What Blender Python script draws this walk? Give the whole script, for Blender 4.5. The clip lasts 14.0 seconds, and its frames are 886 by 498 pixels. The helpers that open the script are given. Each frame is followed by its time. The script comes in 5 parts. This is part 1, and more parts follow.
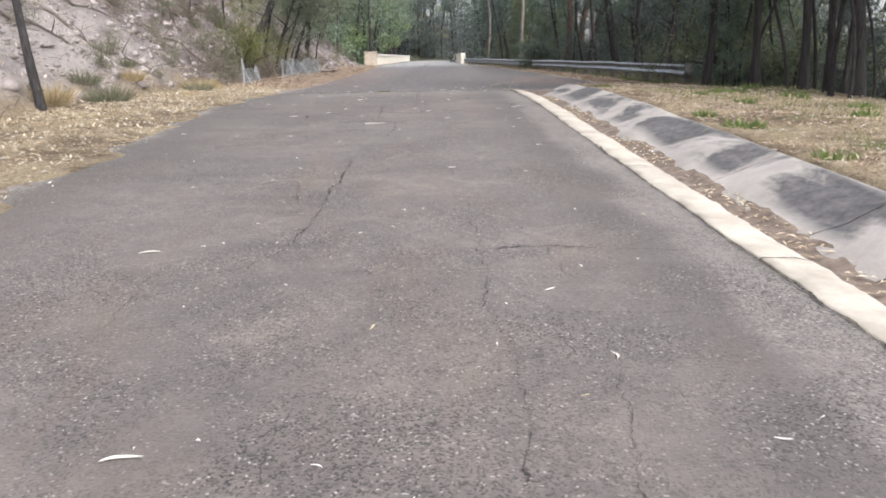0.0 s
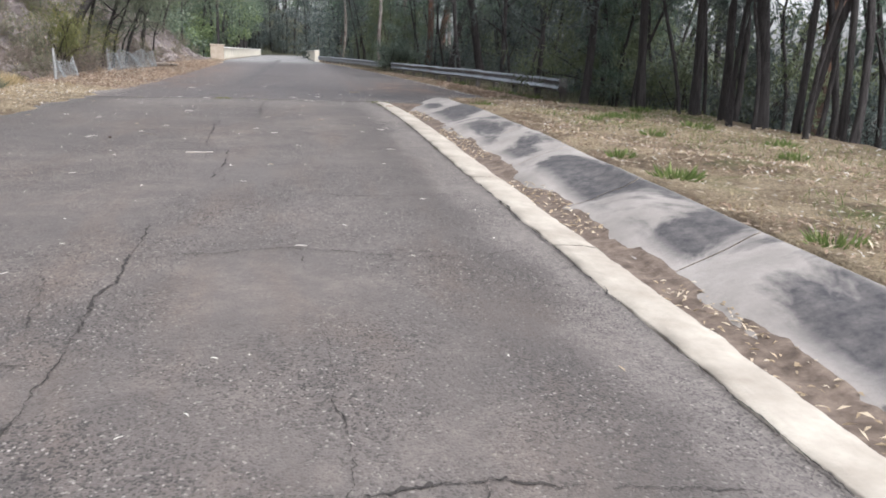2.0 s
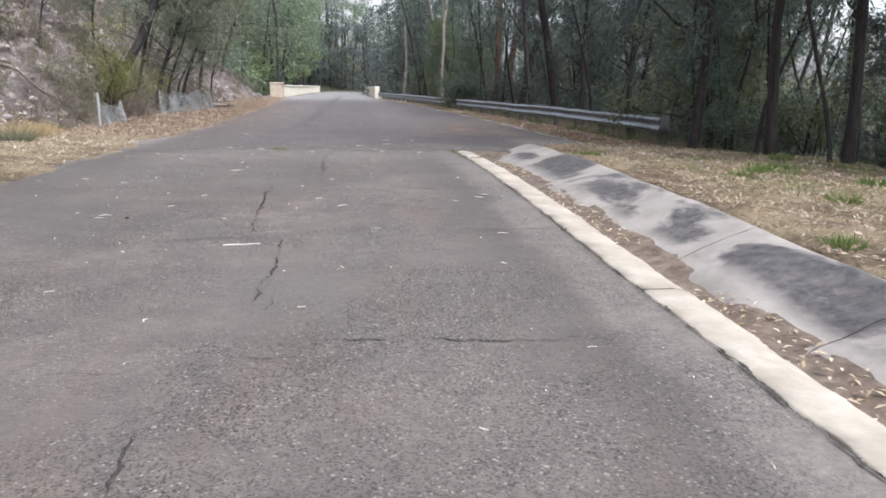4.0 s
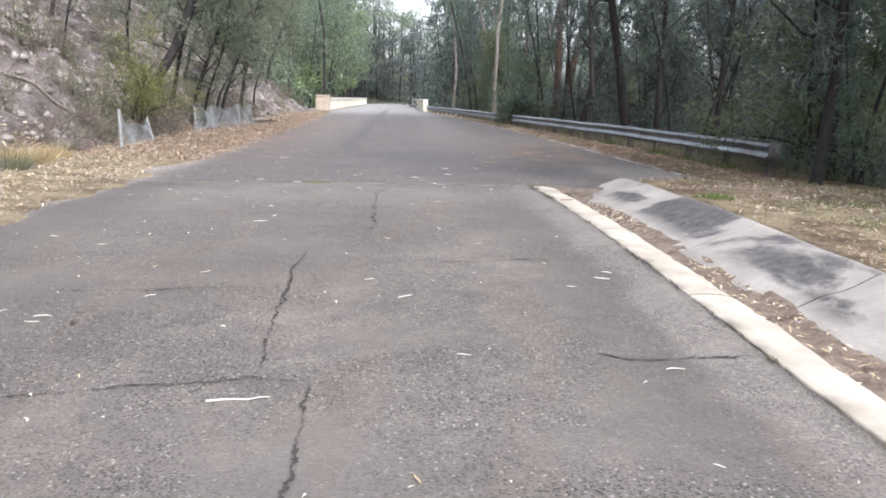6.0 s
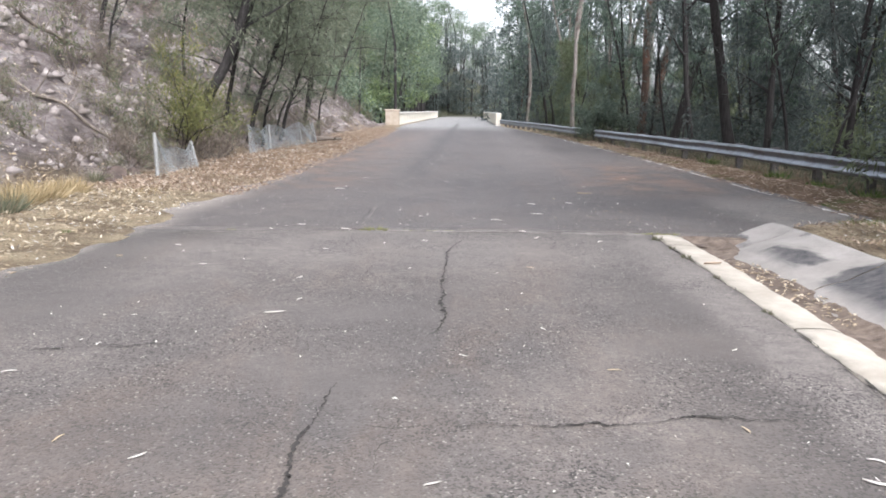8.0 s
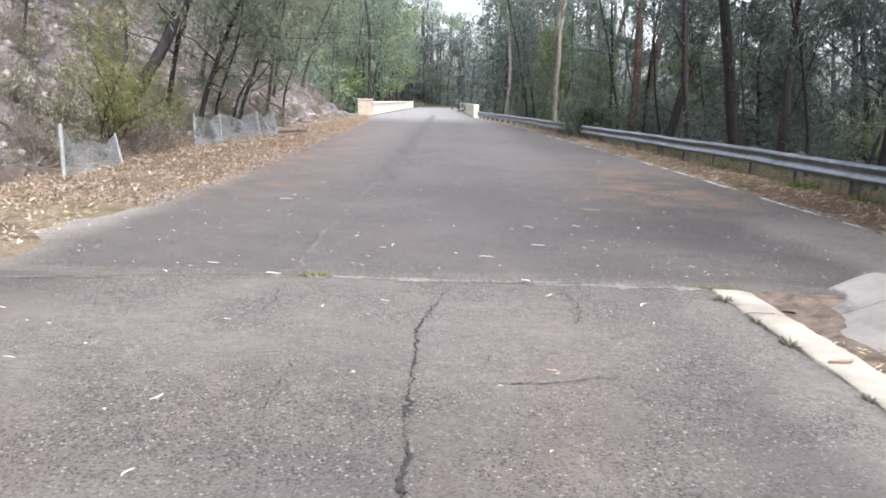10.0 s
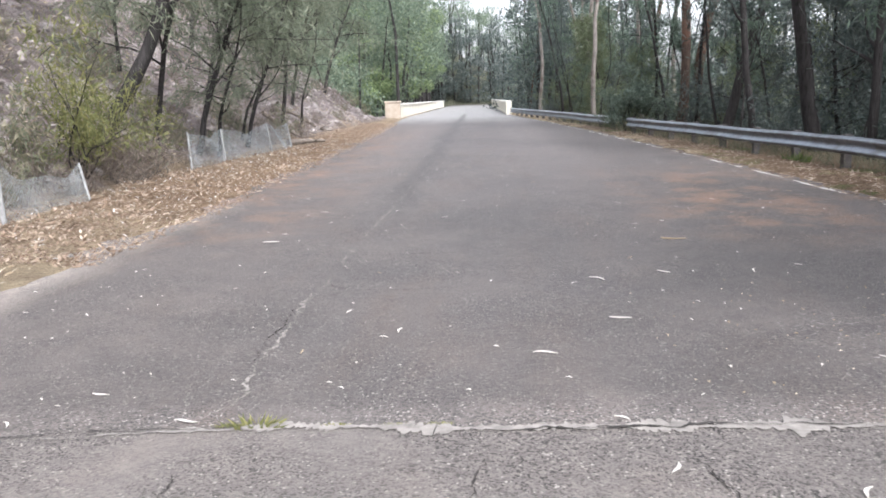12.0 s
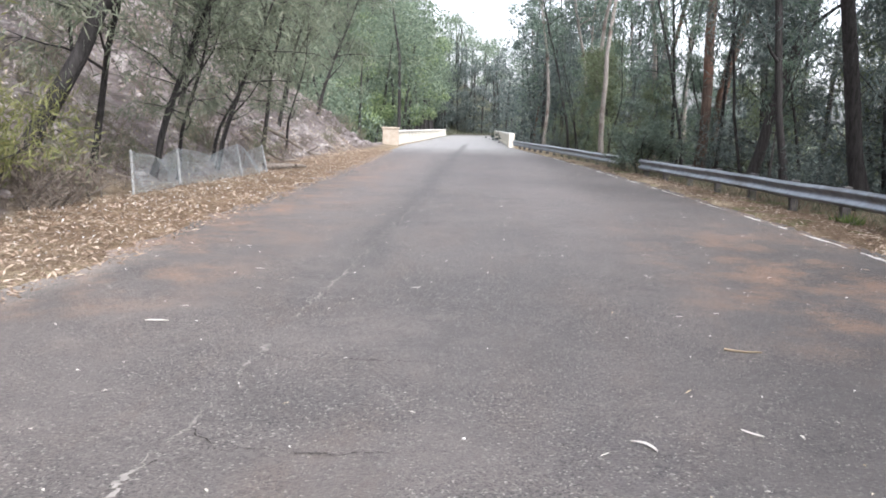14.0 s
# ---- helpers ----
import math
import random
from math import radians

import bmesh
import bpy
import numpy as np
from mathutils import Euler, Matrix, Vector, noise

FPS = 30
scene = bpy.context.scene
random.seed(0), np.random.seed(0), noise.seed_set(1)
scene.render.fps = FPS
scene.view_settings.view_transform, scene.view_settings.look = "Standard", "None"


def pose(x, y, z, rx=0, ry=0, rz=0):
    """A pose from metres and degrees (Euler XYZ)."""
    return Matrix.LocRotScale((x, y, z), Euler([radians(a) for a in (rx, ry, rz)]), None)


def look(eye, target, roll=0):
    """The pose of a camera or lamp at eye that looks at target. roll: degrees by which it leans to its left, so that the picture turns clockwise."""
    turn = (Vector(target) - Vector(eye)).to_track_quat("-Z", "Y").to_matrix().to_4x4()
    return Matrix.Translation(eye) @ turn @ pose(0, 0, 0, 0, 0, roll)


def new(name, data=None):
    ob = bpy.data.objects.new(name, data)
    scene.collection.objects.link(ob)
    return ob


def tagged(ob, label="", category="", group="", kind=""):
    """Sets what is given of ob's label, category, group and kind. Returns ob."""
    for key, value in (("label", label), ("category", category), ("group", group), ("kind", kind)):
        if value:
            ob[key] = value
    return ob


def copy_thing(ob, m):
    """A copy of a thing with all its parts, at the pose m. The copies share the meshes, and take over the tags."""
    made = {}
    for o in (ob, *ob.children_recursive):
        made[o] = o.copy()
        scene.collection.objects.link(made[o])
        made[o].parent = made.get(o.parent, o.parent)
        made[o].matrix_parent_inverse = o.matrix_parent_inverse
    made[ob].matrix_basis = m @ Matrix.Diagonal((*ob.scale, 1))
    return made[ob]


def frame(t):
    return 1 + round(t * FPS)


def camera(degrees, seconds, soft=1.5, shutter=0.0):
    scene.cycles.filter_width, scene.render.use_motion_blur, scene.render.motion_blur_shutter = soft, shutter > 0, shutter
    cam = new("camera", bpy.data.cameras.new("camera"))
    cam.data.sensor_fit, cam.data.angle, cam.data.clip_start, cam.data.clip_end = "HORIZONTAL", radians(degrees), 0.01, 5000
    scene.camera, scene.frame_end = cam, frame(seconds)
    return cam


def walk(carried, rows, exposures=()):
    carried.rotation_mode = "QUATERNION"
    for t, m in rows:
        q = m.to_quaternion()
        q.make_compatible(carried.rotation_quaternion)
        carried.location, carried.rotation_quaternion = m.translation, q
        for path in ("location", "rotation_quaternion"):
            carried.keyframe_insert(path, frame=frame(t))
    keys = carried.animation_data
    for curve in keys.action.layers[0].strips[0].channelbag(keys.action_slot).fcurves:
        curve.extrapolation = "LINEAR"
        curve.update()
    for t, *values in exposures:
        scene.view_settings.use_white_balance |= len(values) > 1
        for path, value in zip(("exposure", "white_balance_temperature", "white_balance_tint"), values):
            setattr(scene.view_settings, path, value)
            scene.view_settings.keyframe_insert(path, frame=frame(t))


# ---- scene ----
cam = camera(55.5, 14.0, soft=1.8, shutter=0.12)
METRES, EYE, TILT, LEAN, TURN = 19.0, 1.13, -13.9, 0.8, 0.0
ROWS = [
    (0.0, 0.0, 0.0, 0.0, -0.0, 0.0, 0.0),
    (0.5, -0.0008, 0.0319, 0.0094, 1.23, 0.76, -0.85),
    (1.0, -0.0001, 0.0641, 0.0196, -2.06, 4.2, -1.38),
    (1.5, -0.0, 0.0983, 0.03, -1.84, 3.83, -4.67),
    (2.0, 0.0021, 0.1328, 0.0394, -9.98, -0.1, -0.42),
    (2.5, -0.0004, 0.1665, 0.0496, -5.68, 4.76, -0.63),
    (3.0, -0.0019, 0.2007, 0.0584, -6.52, 0.44, 1.3),
    (5.5, -0.0133, 0.3764, 0.1052, -5.55, 4.99, -3.27),
    (6.0, -0.0146, 0.4102, 0.1146, -3.24, 2.79, -1.3),
    (6.5, -0.0166, 0.4454, 0.1243, -1.27, 4.68, -2.99),
    (7.0, -0.0163, 0.4802, 0.1329, -3.58, 0.78, 0.03),
    (7.5, -0.0173, 0.5142, 0.1434, 1.76, 3.54, -1.66),
    (10.0, -0.0218, 0.6885, 0.1859, -0.27, 2.88, -2.43),
    (10.5, -0.0223, 0.7239, 0.1962, 0.4, 5.6, -2.7),
    (11.0, -0.0216, 0.7589, 0.2035, -1.5, 5.45, -2.71),
    (11.5, -0.0219, 0.7942, 0.2143, -0.45, 4.81, -1.31),
    (12.0, -0.0195, 0.8274, 0.2205, 2.49, 2.7, 0.23),
    (12.5, -0.0162, 0.8611, 0.2295, 4.5, 4.01, -1.91),
    (13.0, -0.0138, 0.8944, 0.2368, 2.66, 1.43, 0.96),
    (13.5, -0.0143, 0.9294, 0.2436, 4.21, 4.56, -2.78),
    (14.0, -0.0141, 0.9644, 0.2524, 2.04, 4.6, -2.85),
]
walk(cam, [(t, pose(0, 0, EYE, TILT, LEAN, TURN) @ pose(METRES * x, METRES * y, METRES * z, 90 + pitch, roll, yaw)) for t, x, y, z, yaw, pitch, roll in ROWS],
     [(0.0, 1.6, 6250, 13), (1.0, 1.67, 6200, 13), (2.0, 1.41, 6120, 13), (2.5, 1.57, 6080, 13), (3.0, 1.62, 6060, 13), (5.5, 1.27, 6080, 13), (6.0, 1.81, 6060, 13), (6.5, 1.69, 6060, 13), (7.5, 1.72, 6080, 13), (10.0, 1.95, 6080, 13), (10.5, 1.94, 6080, 13), (11.0, 1.58, 6080, 13), (11.5, 1.79, 6080, 13), (12.3, 1.97, 6060, 13), (13.0, 1.93, 6060, 13), (13.5, 2.08, 6060, 13), (14.0, 2.0, 6060, 13)])

# ---- light ----
SUN_AZ, SUN_EL = radians(150), radians(51)
world = bpy.data.worlds.new("sky")
scene.world = world
world.use_nodes = True
wn, wl = world.node_tree.nodes, world.node_tree.links
sky = wn.new("ShaderNodeTexSky")
sky.sky_type, sky.sun_disc = "NISHITA", False
sky.sun_elevation, sky.sun_rotation = SUN_EL, SUN_AZ
sky.air_density, sky.dust_density, sky.ozone_density = 1.0, 3.0, 1.0
veil = wn.new("ShaderNodeHueSaturation")
veil.inputs["Saturation"].default_value = 0.2
wl.new(sky.outputs[0], veil.inputs["Color"])
wl.new(veil.outputs[0], wn["Background"].inputs[0])
wn["Background"].inputs[1].default_value = 0.15

sun = new("sun", bpy.data.lights.new("sun", "SUN"))
sun.data.energy, sun.data.angle, sun.data.color = 1.45, radians(22), (1.0, 0.96, 0.91)
sun.matrix_world = look((0, 0, 0), (-math.sin(SUN_AZ) * math.cos(SUN_EL), -math.cos(SUN_AZ) * math.cos(SUN_EL), -math.sin(SUN_EL)))


# ---- materials ----
class Mat:
    """A small builder of node materials in world or object metres."""

    def __init__(self, name, rough=0.8, metal=0.0, spec=0.3, local=False):
        self.m = bpy.data.materials.new(name)
        self.m.use_nodes = True
        self.n, self.l = self.m.node_tree.nodes, self.m.node_tree.links
        self.b = self.n["Principled BSDF"]
        self.b.inputs["Roughness"].default_value = rough
        self.b.inputs["Metallic"].default_value = metal
        self.b.inputs["Specular IOR Level"].default_value = spec
        if local:
            self.p = self.n.new("ShaderNodeTexCoord").outputs["Object"]
        else:
            self.p = self.n.new("ShaderNodeNewGeometry").outputs["Position"]

    def link(self, a, b):
        self.l.new(a, b)

    def scaled(self, sx, sy, sz):
        v = self.n.new("ShaderNodeVectorMath")
        v.operation = "MULTIPLY"
        v.inputs[1].default_value = (sx, sy, sz)
        self.link(self.p, v.inputs[0])
        return v.outputs[0]

    def noise(self, scale, detail=4, rough=0.55, stretch=None, warp=0.0):
        t = self.n.new("ShaderNodeTexNoise")
        t.inputs["Scale"].default_value, t.inputs["Detail"].default_value = scale, detail
        t.inputs["Roughness"].default_value, t.inputs["Distortion"].default_value = rough, warp
        self.link(self.scaled(*stretch) if stretch else self.p, t.inputs["Vector"])
        return t.outputs["Fac"]

    def cells(self, scale, feature="F1", out="Distance"):
        t = self.n.new("ShaderNodeTexVoronoi")
        t.feature = feature
        t.inputs["Scale"].default_value = scale
        self.link(self.p, t.inputs["Vector"])
        return t.outputs[out]

    def ramp(self, fac, *stops):
        r = self.n.new("ShaderNodeValToRGB")
        e = r.color_ramp.elements
        while len(e) < len(stops):
            e.new(0.5)
        for el, (pos, col) in zip(e, stops):
            el.position = pos
            el.color = (*col, 1) if isinstance(col, tuple) else (col, col, col, 1)
        self.link(fac, r.inputs[0])
        return r.outputs[0]

    def mix(self, fac, a, b, mode="MIX"):
        x = self.n.new("ShaderNodeMix")
        x.data_type, x.blend_type = "RGBA", mode
        for s, v in ((x.inputs[0], fac), (x.inputs[6], a), (x.inputs[7], b)):
            if isinstance(v, tuple):
                s.default_value = (*v, 1)
            elif isinstance(v, (int, float)):
                s.default_value = v
            else:
                self.link(v, s)
        return x.outputs[2]

    def math(self, op, a, b=0.0):
        x = self.n.new("ShaderNodeMath")
        x.operation = op
        for s, v in ((x.inputs[0], a), (x.inputs[1], b)):
            if isinstance(v, (int, float)):
                s.default_value = v
            else:
                self.link(v, s)
        return x.outputs[0]

    def axis(self, k):
        s = self.n.new("ShaderNodeSeparateXYZ")
        self.link(self.p, s.inputs[0])
        return s.outputs[k]

    def between(self, value, a, b, c, d):
        """1 from b to c, fading out to a and d."""
        up = self.n.new("ShaderNodeMapRange")
        down = self.n.new("ShaderNodeMapRange")
        for r, lo, hi in ((up, a, b), (down, d, c)):
            r.inputs[1].default_value, r.inputs[2].default_value = lo, hi
            self.link(value, r.inputs[0])
        return self.math("MULTIPLY", up.outputs[0], down.outputs[0])

    def island(self):
        return self.n.new("ShaderNodeNewGeometry").outputs["Random Per Island"]

    def bump(self, height, strength=0.4, dist=0.01):
        b = self.n.new("ShaderNodeBump")
        b.inputs["Strength"].default_value, b.inputs["Distance"].default_value = strength, dist
        self.link(height, b.inputs["Height"])
        self.link(b.outputs[0], self.b.inputs["Normal"])

    def done(self, color, rough=None):
        if isinstance(color, tuple):
            self.b.inputs["Base Color"].default_value = (*color, 1)
        else:
            self.link(color, self.b.inputs["Base Color"])
        if rough is not None:
            self.link(rough, self.b.inputs["Roughness"])
        return self.m


def asphalt(name, tone, warm, far):
    k = Mat(name, rough=0.66 if far else 0.8, spec=0.5 if far else 0.35)
    big = k.noise(0.55, 5, 0.6, warp=0.4)
    mid = k.noise(3.5, 5, 0.65)
    base = k.mix(k.ramp(big, (0.36, 0.0), (0.64, 1.0)), tuple(c * 0.78 for c in tone), tuple(c * 1.2 for c in warm))
    base = k.mix(k.ramp(mid, (0.40, 0.0), (0.66, 0.75)), base, tuple(c * 0.6 for c in tone))
    worn = k.ramp(k.noise(0.28, 3, 0.5, stretch=(1.0, 0.6, 1.0)), (0.42, 0.0), (0.6, 0.5))
    base = k.mix(worn, base, tuple(c * 1.28 for c in tone))
    brown = k.ramp(k.noise(0.9, 4, 0.6, stretch=(1.6, 0.5, 1.0), warp=0.6), (0.5, 0.0), (0.68, 0.5))
    base = k.mix(brown, base, (tone[0] * 1.22, tone[1] * 1.02, tone[2] * 0.86))
    x, y = k.axis(0), k.axis(1)
    wob = k.math("ADD", x, k.math("MULTIPLY", k.math("SUBTRACT", k.noise(0.9, 3), 0.5), 0.7))
    if far:
        # old tyre lanes, paler from wear and painted sky sheen; rusty needle litter ground in
        worn_sheen_lane = k.math("ADD", k.between(wob, -3.6, -3.0, -2.3, -1.7), k.between(wob, 0.3, 0.9, 1.7, 2.4))
        worn_sheen_lane = k.math("MULTIPLY", worn_sheen_lane, k.between(y, 22.0, 40.0, 900.0, 901.0))
        base = k.mix(k.math("MULTIPLY", worn_sheen_lane, 0.7), base, tuple(c * 1.7 for c in tone))
        rust = k.ramp(k.noise(1.3, 6, 0.7), (0.45, 0.0), (0.63, 1.0))
        edge = k.between(wob, 1.2, 2.4, 3.6, 4.6)
        patch = k.math("MULTIPLY", edge, k.between(y, 23.5, 25.5, 29.5, 33.0))
        left = k.math("MULTIPLY", k.between(wob, -6.0, -5.0, -3.5, -1.9), k.between(y, 23.5, 26.5, 44.0, 62.0))
        right = k.math("MULTIPLY", k.between(wob, 3.6, 4.6, 7.0, 8.0), 0.7)
        f = k.math("MULTIPLY", k.math("MAXIMUM", k.math("MAXIMUM", patch, left), right), rust)
        base = k.mix(k.math("MULTIPLY", f, 0.85), base, (0.25, 0.145, 0.085))
        spot = k.math("MULTIPLY", k.between(wob, 0.0, 0.3, 0.6, 0.95), k.between(y, 21.9, 22.2, 22.6, 22.9))
        base = k.mix(k.math("MULTIPLY", k.math("MULTIPLY", spot, k.ramp(k.noise(7, 5, 0.7), (0.4, 0.1), (0.6, 1.0))), 0.6), base, (0.045, 0.04, 0.045))
        chips = k.math("MULTIPLY", k.math("MULTIPLY", k.between(wob, 1.3, 1.7, 2.3, 2.8), k.between(y, 20.0, 20.4, 21.1, 21.6)), k.ramp(k.noise(26, 3, 0.6), (0.6, 0.0), (0.66, 0.8)))
        base = k.mix(chips, base, (0.40, 0.385, 0.36))
        # pale concrete of the bridge, with the far road's bright sheen painted in
        deck = k.between(y, 60.0, 76.0, 900.0, 901.0)
        deck = k.math("MULTIPLY", deck, k.between(y, 0.0, 1.0, 153.0, 156.0))
        base = k.mix(k.math("MULTIPLY", deck, 0.9), base, (0.34, 0.335, 0.32))
        mark = k.math("MULTIPLY", k.between(wob, -1.75, -1.55, -1.4, -1.2), k.between(y, 25.0, 29.0, 80.0, 90.0))
        base = k.mix(k.math("MULTIPLY", mark, 0.8), base, tuple(c * 0.5 for c in tone))
        dust = k.math("MULTIPLY", k.between(wob, -5.4, -4.6, -4.05, -3.6), k.between(y, 19.0, 20.0, 26.0, 29.0))
        base = k.mix(k.math("MULTIPLY", dust, 0.75), base, (0.31, 0.27, 0.23))
        wash = k.math("MULTIPLY", k.between(wob, 3.0, 3.4, 4.4, 4.8), k.between(y, 20.0, 20.6, 23.0, 24.5))
        base = k.mix(k.math("MULTIPLY", wash, 0.5), base, (0.32, 0.29, 0.25))
    else:
        bend = k.n.new("ShaderNodeMapRange")
        for q, v in ((1, 12.0), (2, 3.0), (3, 0.0), (4, -0.27)):
            bend.inputs[q].default_value = v
        k.link(y, bend.inputs[0])
        wob = k.math("ADD", wob, bend.outputs[0])
        pale = k.between(k.math("ADD", wob, k.math("MULTIPLY", k.math("SUBTRACT", k.noise(0.35, 2), 0.5), 0.9)), 1.05, 1.22, 2.0, 2.1)
        base = k.mix(k.math("MULTIPLY", pale, 0.75), base, tuple(c * 1.5 for c in tone))
        dark = k.between(wob, 0.55, 0.95, 1.1, 1.25)
        base = k.mix(k.math("MULTIPLY", dark, 0.55), base, tuple(c * 0.55 for c in tone))
        end = k.math("MULTIPLY", k.between(k.math("ADD", y, k.math("MULTIPLY", k.noise(0.6, 3), 1.6)), 17.6, 18.8, 60.0, 61.0), k.between(wob, -3.8, -2.6, 3.0, 4.0))
        base = k.mix(k.math("MULTIPLY", end, 0.6), base, tuple(c * 1.55 for c in tone))
        lf = k.between(wob, -4.6, -4.2, -3.3, -2.7)
        base = k.mix(k.math("MULTIPLY", lf, 0.6), base, tuple(c * 0.62 for c in tone))
        edge_x = k.math("SUBTRACT", wob, k.math("MULTIPLY", k.between(y, -40.0, 16.0, 400.0, 401.0), -0.75))
        dusty = k.between(edge_x, -5.0, -4.6, -3.25, -2.95)
        base = k.mix(k.math("MULTIPLY", dusty, 0.75), base, (0.30, 0.265, 0.23))
    mottle = k.ramp(k.noise(11, 6, 0.72, warp=0.3), (0.4, 0.0), (0.66, 0.6))
    base = k.mix(mottle, base, tuple(c * (1.3 if far else 0.72) for c in tone))
    # rough worn patches, where pits and bare stones show; smoother skin between them
    coarse = k.ramp(k.noise(0.8, 5, 0.65, warp=0.5), (0.38, 0.4 if far else 0.2), (0.6, 1.0))
    sep = k.n.new("ShaderNodeSeparateColor")
    k.link(k.cells(105, out="Color"), sep.inputs[0])
    pale_st = k.math("MULTIPLY", k.ramp(sep.outputs[0], (0.9 if far else 0.94, 0.0), (0.99, 0.85)), coarse)
    base = k.mix(pale_st, base, (0.34, 0.315, 0.285))
    pits = k.math("MULTIPLY", k.ramp(sep.outputs[1], (0.6, 0.0), (0.88, 1.0)), coarse)
    base = k.mix(pits, base, tuple(c * 0.2 for c in tone))
    grit = k.math("MULTIPLY", k.ramp(k.noise(40, 3, 0.8), (0.36, 0.85), (0.5, 0.0)), coarse)
    base = k.mix(grit, base, tuple(c * 0.45 for c in tone))
    d = k.cells(105)
    k.bump(k.math("ADD", k.math("MULTIPLY", d, -1.0), k.math("MULTIPLY", k.noise(30, 3), 0.8)), 0.55, 0.008)
    return k.done(base)


def make_concrete(name, tone, blotch, stain=0.0):
    k = Mat(name, rough=0.85, spec=0.25)
    base = k.mix(k.ramp(k.noise(2.2, 6, 0.65), (0.3, 0.0), (0.7, 1.0)), tone, blotch)
    base = k.mix(k.ramp(k.noise(22, 4, 0.6), (0.4, 0.0), (0.8, 0.35)), base, tuple(c * 0.55 for c in tone))
    if stain:
        s = k.noise(0.85, 6, 0.6, stretch=(1.4, 0.9, 1.0), warp=0.5)
        x = k.axis(0)
        face = k.between(k.math("ADD", x, k.math("MULTIPLY", k.between(k.axis(1), 14.0, 2.0, 1.0, 0.0), -0.2)), 2.3, 2.46, 2.9, 3.06)
        m = k.math("MULTIPLY", k.ramp(s, (0.455, 0.0), (0.53, 1.0)), face)
        fine = k.ramp(k.noise(9, 5, 0.7), (0.35, 1.0), (0.75, 0.6))
        base = k.mix(k.math("MULTIPLY", k.math("MULTIPLY", m, fine), stain), base, (0.034, 0.034, 0.038))
    k.bump(k.math("ADD", k.noise(35, 4), k.math("MULTIPLY", k.noise(140, 2), 0.4)), 0.4, 0.01)
    return k.done(base)


def earth(name):
    k = Mat(name, rough=0.95, spec=0.1)
    x, y, z = k.axis(0), k.axis(1), k.axis(2)
    wob = k.math("ADD", x, k.math("MULTIPLY", k.math("SUBTRACT", k.noise(0.8, 4), 0.5), 1.2))
    n1, n2, n3 = k.noise(1.1, 6, 0.65), k.noise(7, 6, 0.7), k.noise(38, 4, 0.7)
    soil = k.mix(k.ramp(n2, (0.32, 0.0), (0.68, 1.0)), (0.12, 0.09, 0.065), (0.30, 0.235, 0.165))
    straw = k.mix(k.ramp(n3, (0.34, 0.0), (0.66, 1.0)), (0.26, 0.205, 0.14), (0.57, 0.47, 0.32))
    dry = k.ramp(n1, (0.4, 0.0), (0.58, 1.0))
    base = k.mix(k.math("MULTIPLY", dry, k.between(wob, -7.5, -6.0, 6.2, 8.0)), soil, straw)
    # rusty needles by the far road edges
    rustm = k.math("MULTIPLY", k.math("MULTIPLY", k.between(wob, -6.6, -5.8, -3.4, -2.9), k.between(y, 22.5, 29.0, 60.0, 75.0)), k.ramp(n2, (0.3, 0.3), (0.6, 0.95)))
    base = k.mix(rustm, base, k.mix(k.ramp(n3, (0.35, 0.0), (0.65, 1.0)), (0.13, 0.085, 0.055), (0.30, 0.20, 0.125)))
    rr = k.math("MULTIPLY", k.between(wob, 4.4, 4.8, 6.4, 7.4), k.between(y, 21.0, 23.0, 80.0, 90.0))
    base = k.mix(k.math("MULTIPLY", rr, 0.8), base, k.mix(k.ramp(n3, (0.35, 0.0), (0.65, 1.0)), (0.10, 0.065, 0.045), (0.27, 0.18, 0.12)))
    # green growth
    gm = k.math("MULTIPLY", k.ramp(k.noise(0.75, 5, 0.6), (0.55, 0.0), (0.66, 0.85)), k.between(wob, 3.4, 4.4, 9.0, 12.0))
    base = k.mix(gm, base, k.mix(k.ramp(n3, (0.3, 0.0), (0.7, 1.0)), (0.07, 0.10, 0.03), (0.19, 0.24, 0.08)))
    # shade beneath the right-hand trees, painted in as darker ground
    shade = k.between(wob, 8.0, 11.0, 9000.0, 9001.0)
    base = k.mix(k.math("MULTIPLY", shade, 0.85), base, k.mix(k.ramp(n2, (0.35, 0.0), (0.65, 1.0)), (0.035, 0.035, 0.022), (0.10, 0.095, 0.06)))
    # cut bank: pale decomposed rock with mauve and brown seams
    bank = k.between(wob, -300.0, -299.0, -7.2, -6.4)
    seams = k.noise(0.9, 7, 0.68, stretch=(1.0, 0.55, 1.6), warp=0.7)
    rock = k.ramp(seams, (0.30, (0.055, 0.046, 0.042)), (0.42, (0.18, 0.152, 0.144)), (0.53, (0.31, 0.268, 0.258)), (0.66, (0.55, 0.50, 0.475)))
    rock = k.mix(k.ramp(n2, (0.46, 0.0), (0.68, 0.75)), rock, (0.15, 0.123, 0.108))
    rock = k.mix(k.ramp(n3, (0.55, 0.0), (0.72, 0.6)), rock, (0.48, 0.42, 0.37))
    pale = k.math("MULTIPLY", k.between(y, 6.0, 10.0, 20.0, 23.0), k.ramp(k.noise(0.5, 5, 0.6), (0.36, 0.0), (0.5, 1.0)))
    rock = k.mix(k.math("MULTIPLY", pale, 0.92), rock, k.mix(k.ramp(n2, (0.3, 0.0), (0.7, 1.0)), (0.52, 0.45, 0.42), (0.66, 0.61, 0.57)))
    base = k.mix(bank, base, rock)
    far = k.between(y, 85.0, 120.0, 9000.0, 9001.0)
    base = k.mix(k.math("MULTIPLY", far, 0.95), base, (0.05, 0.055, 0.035))
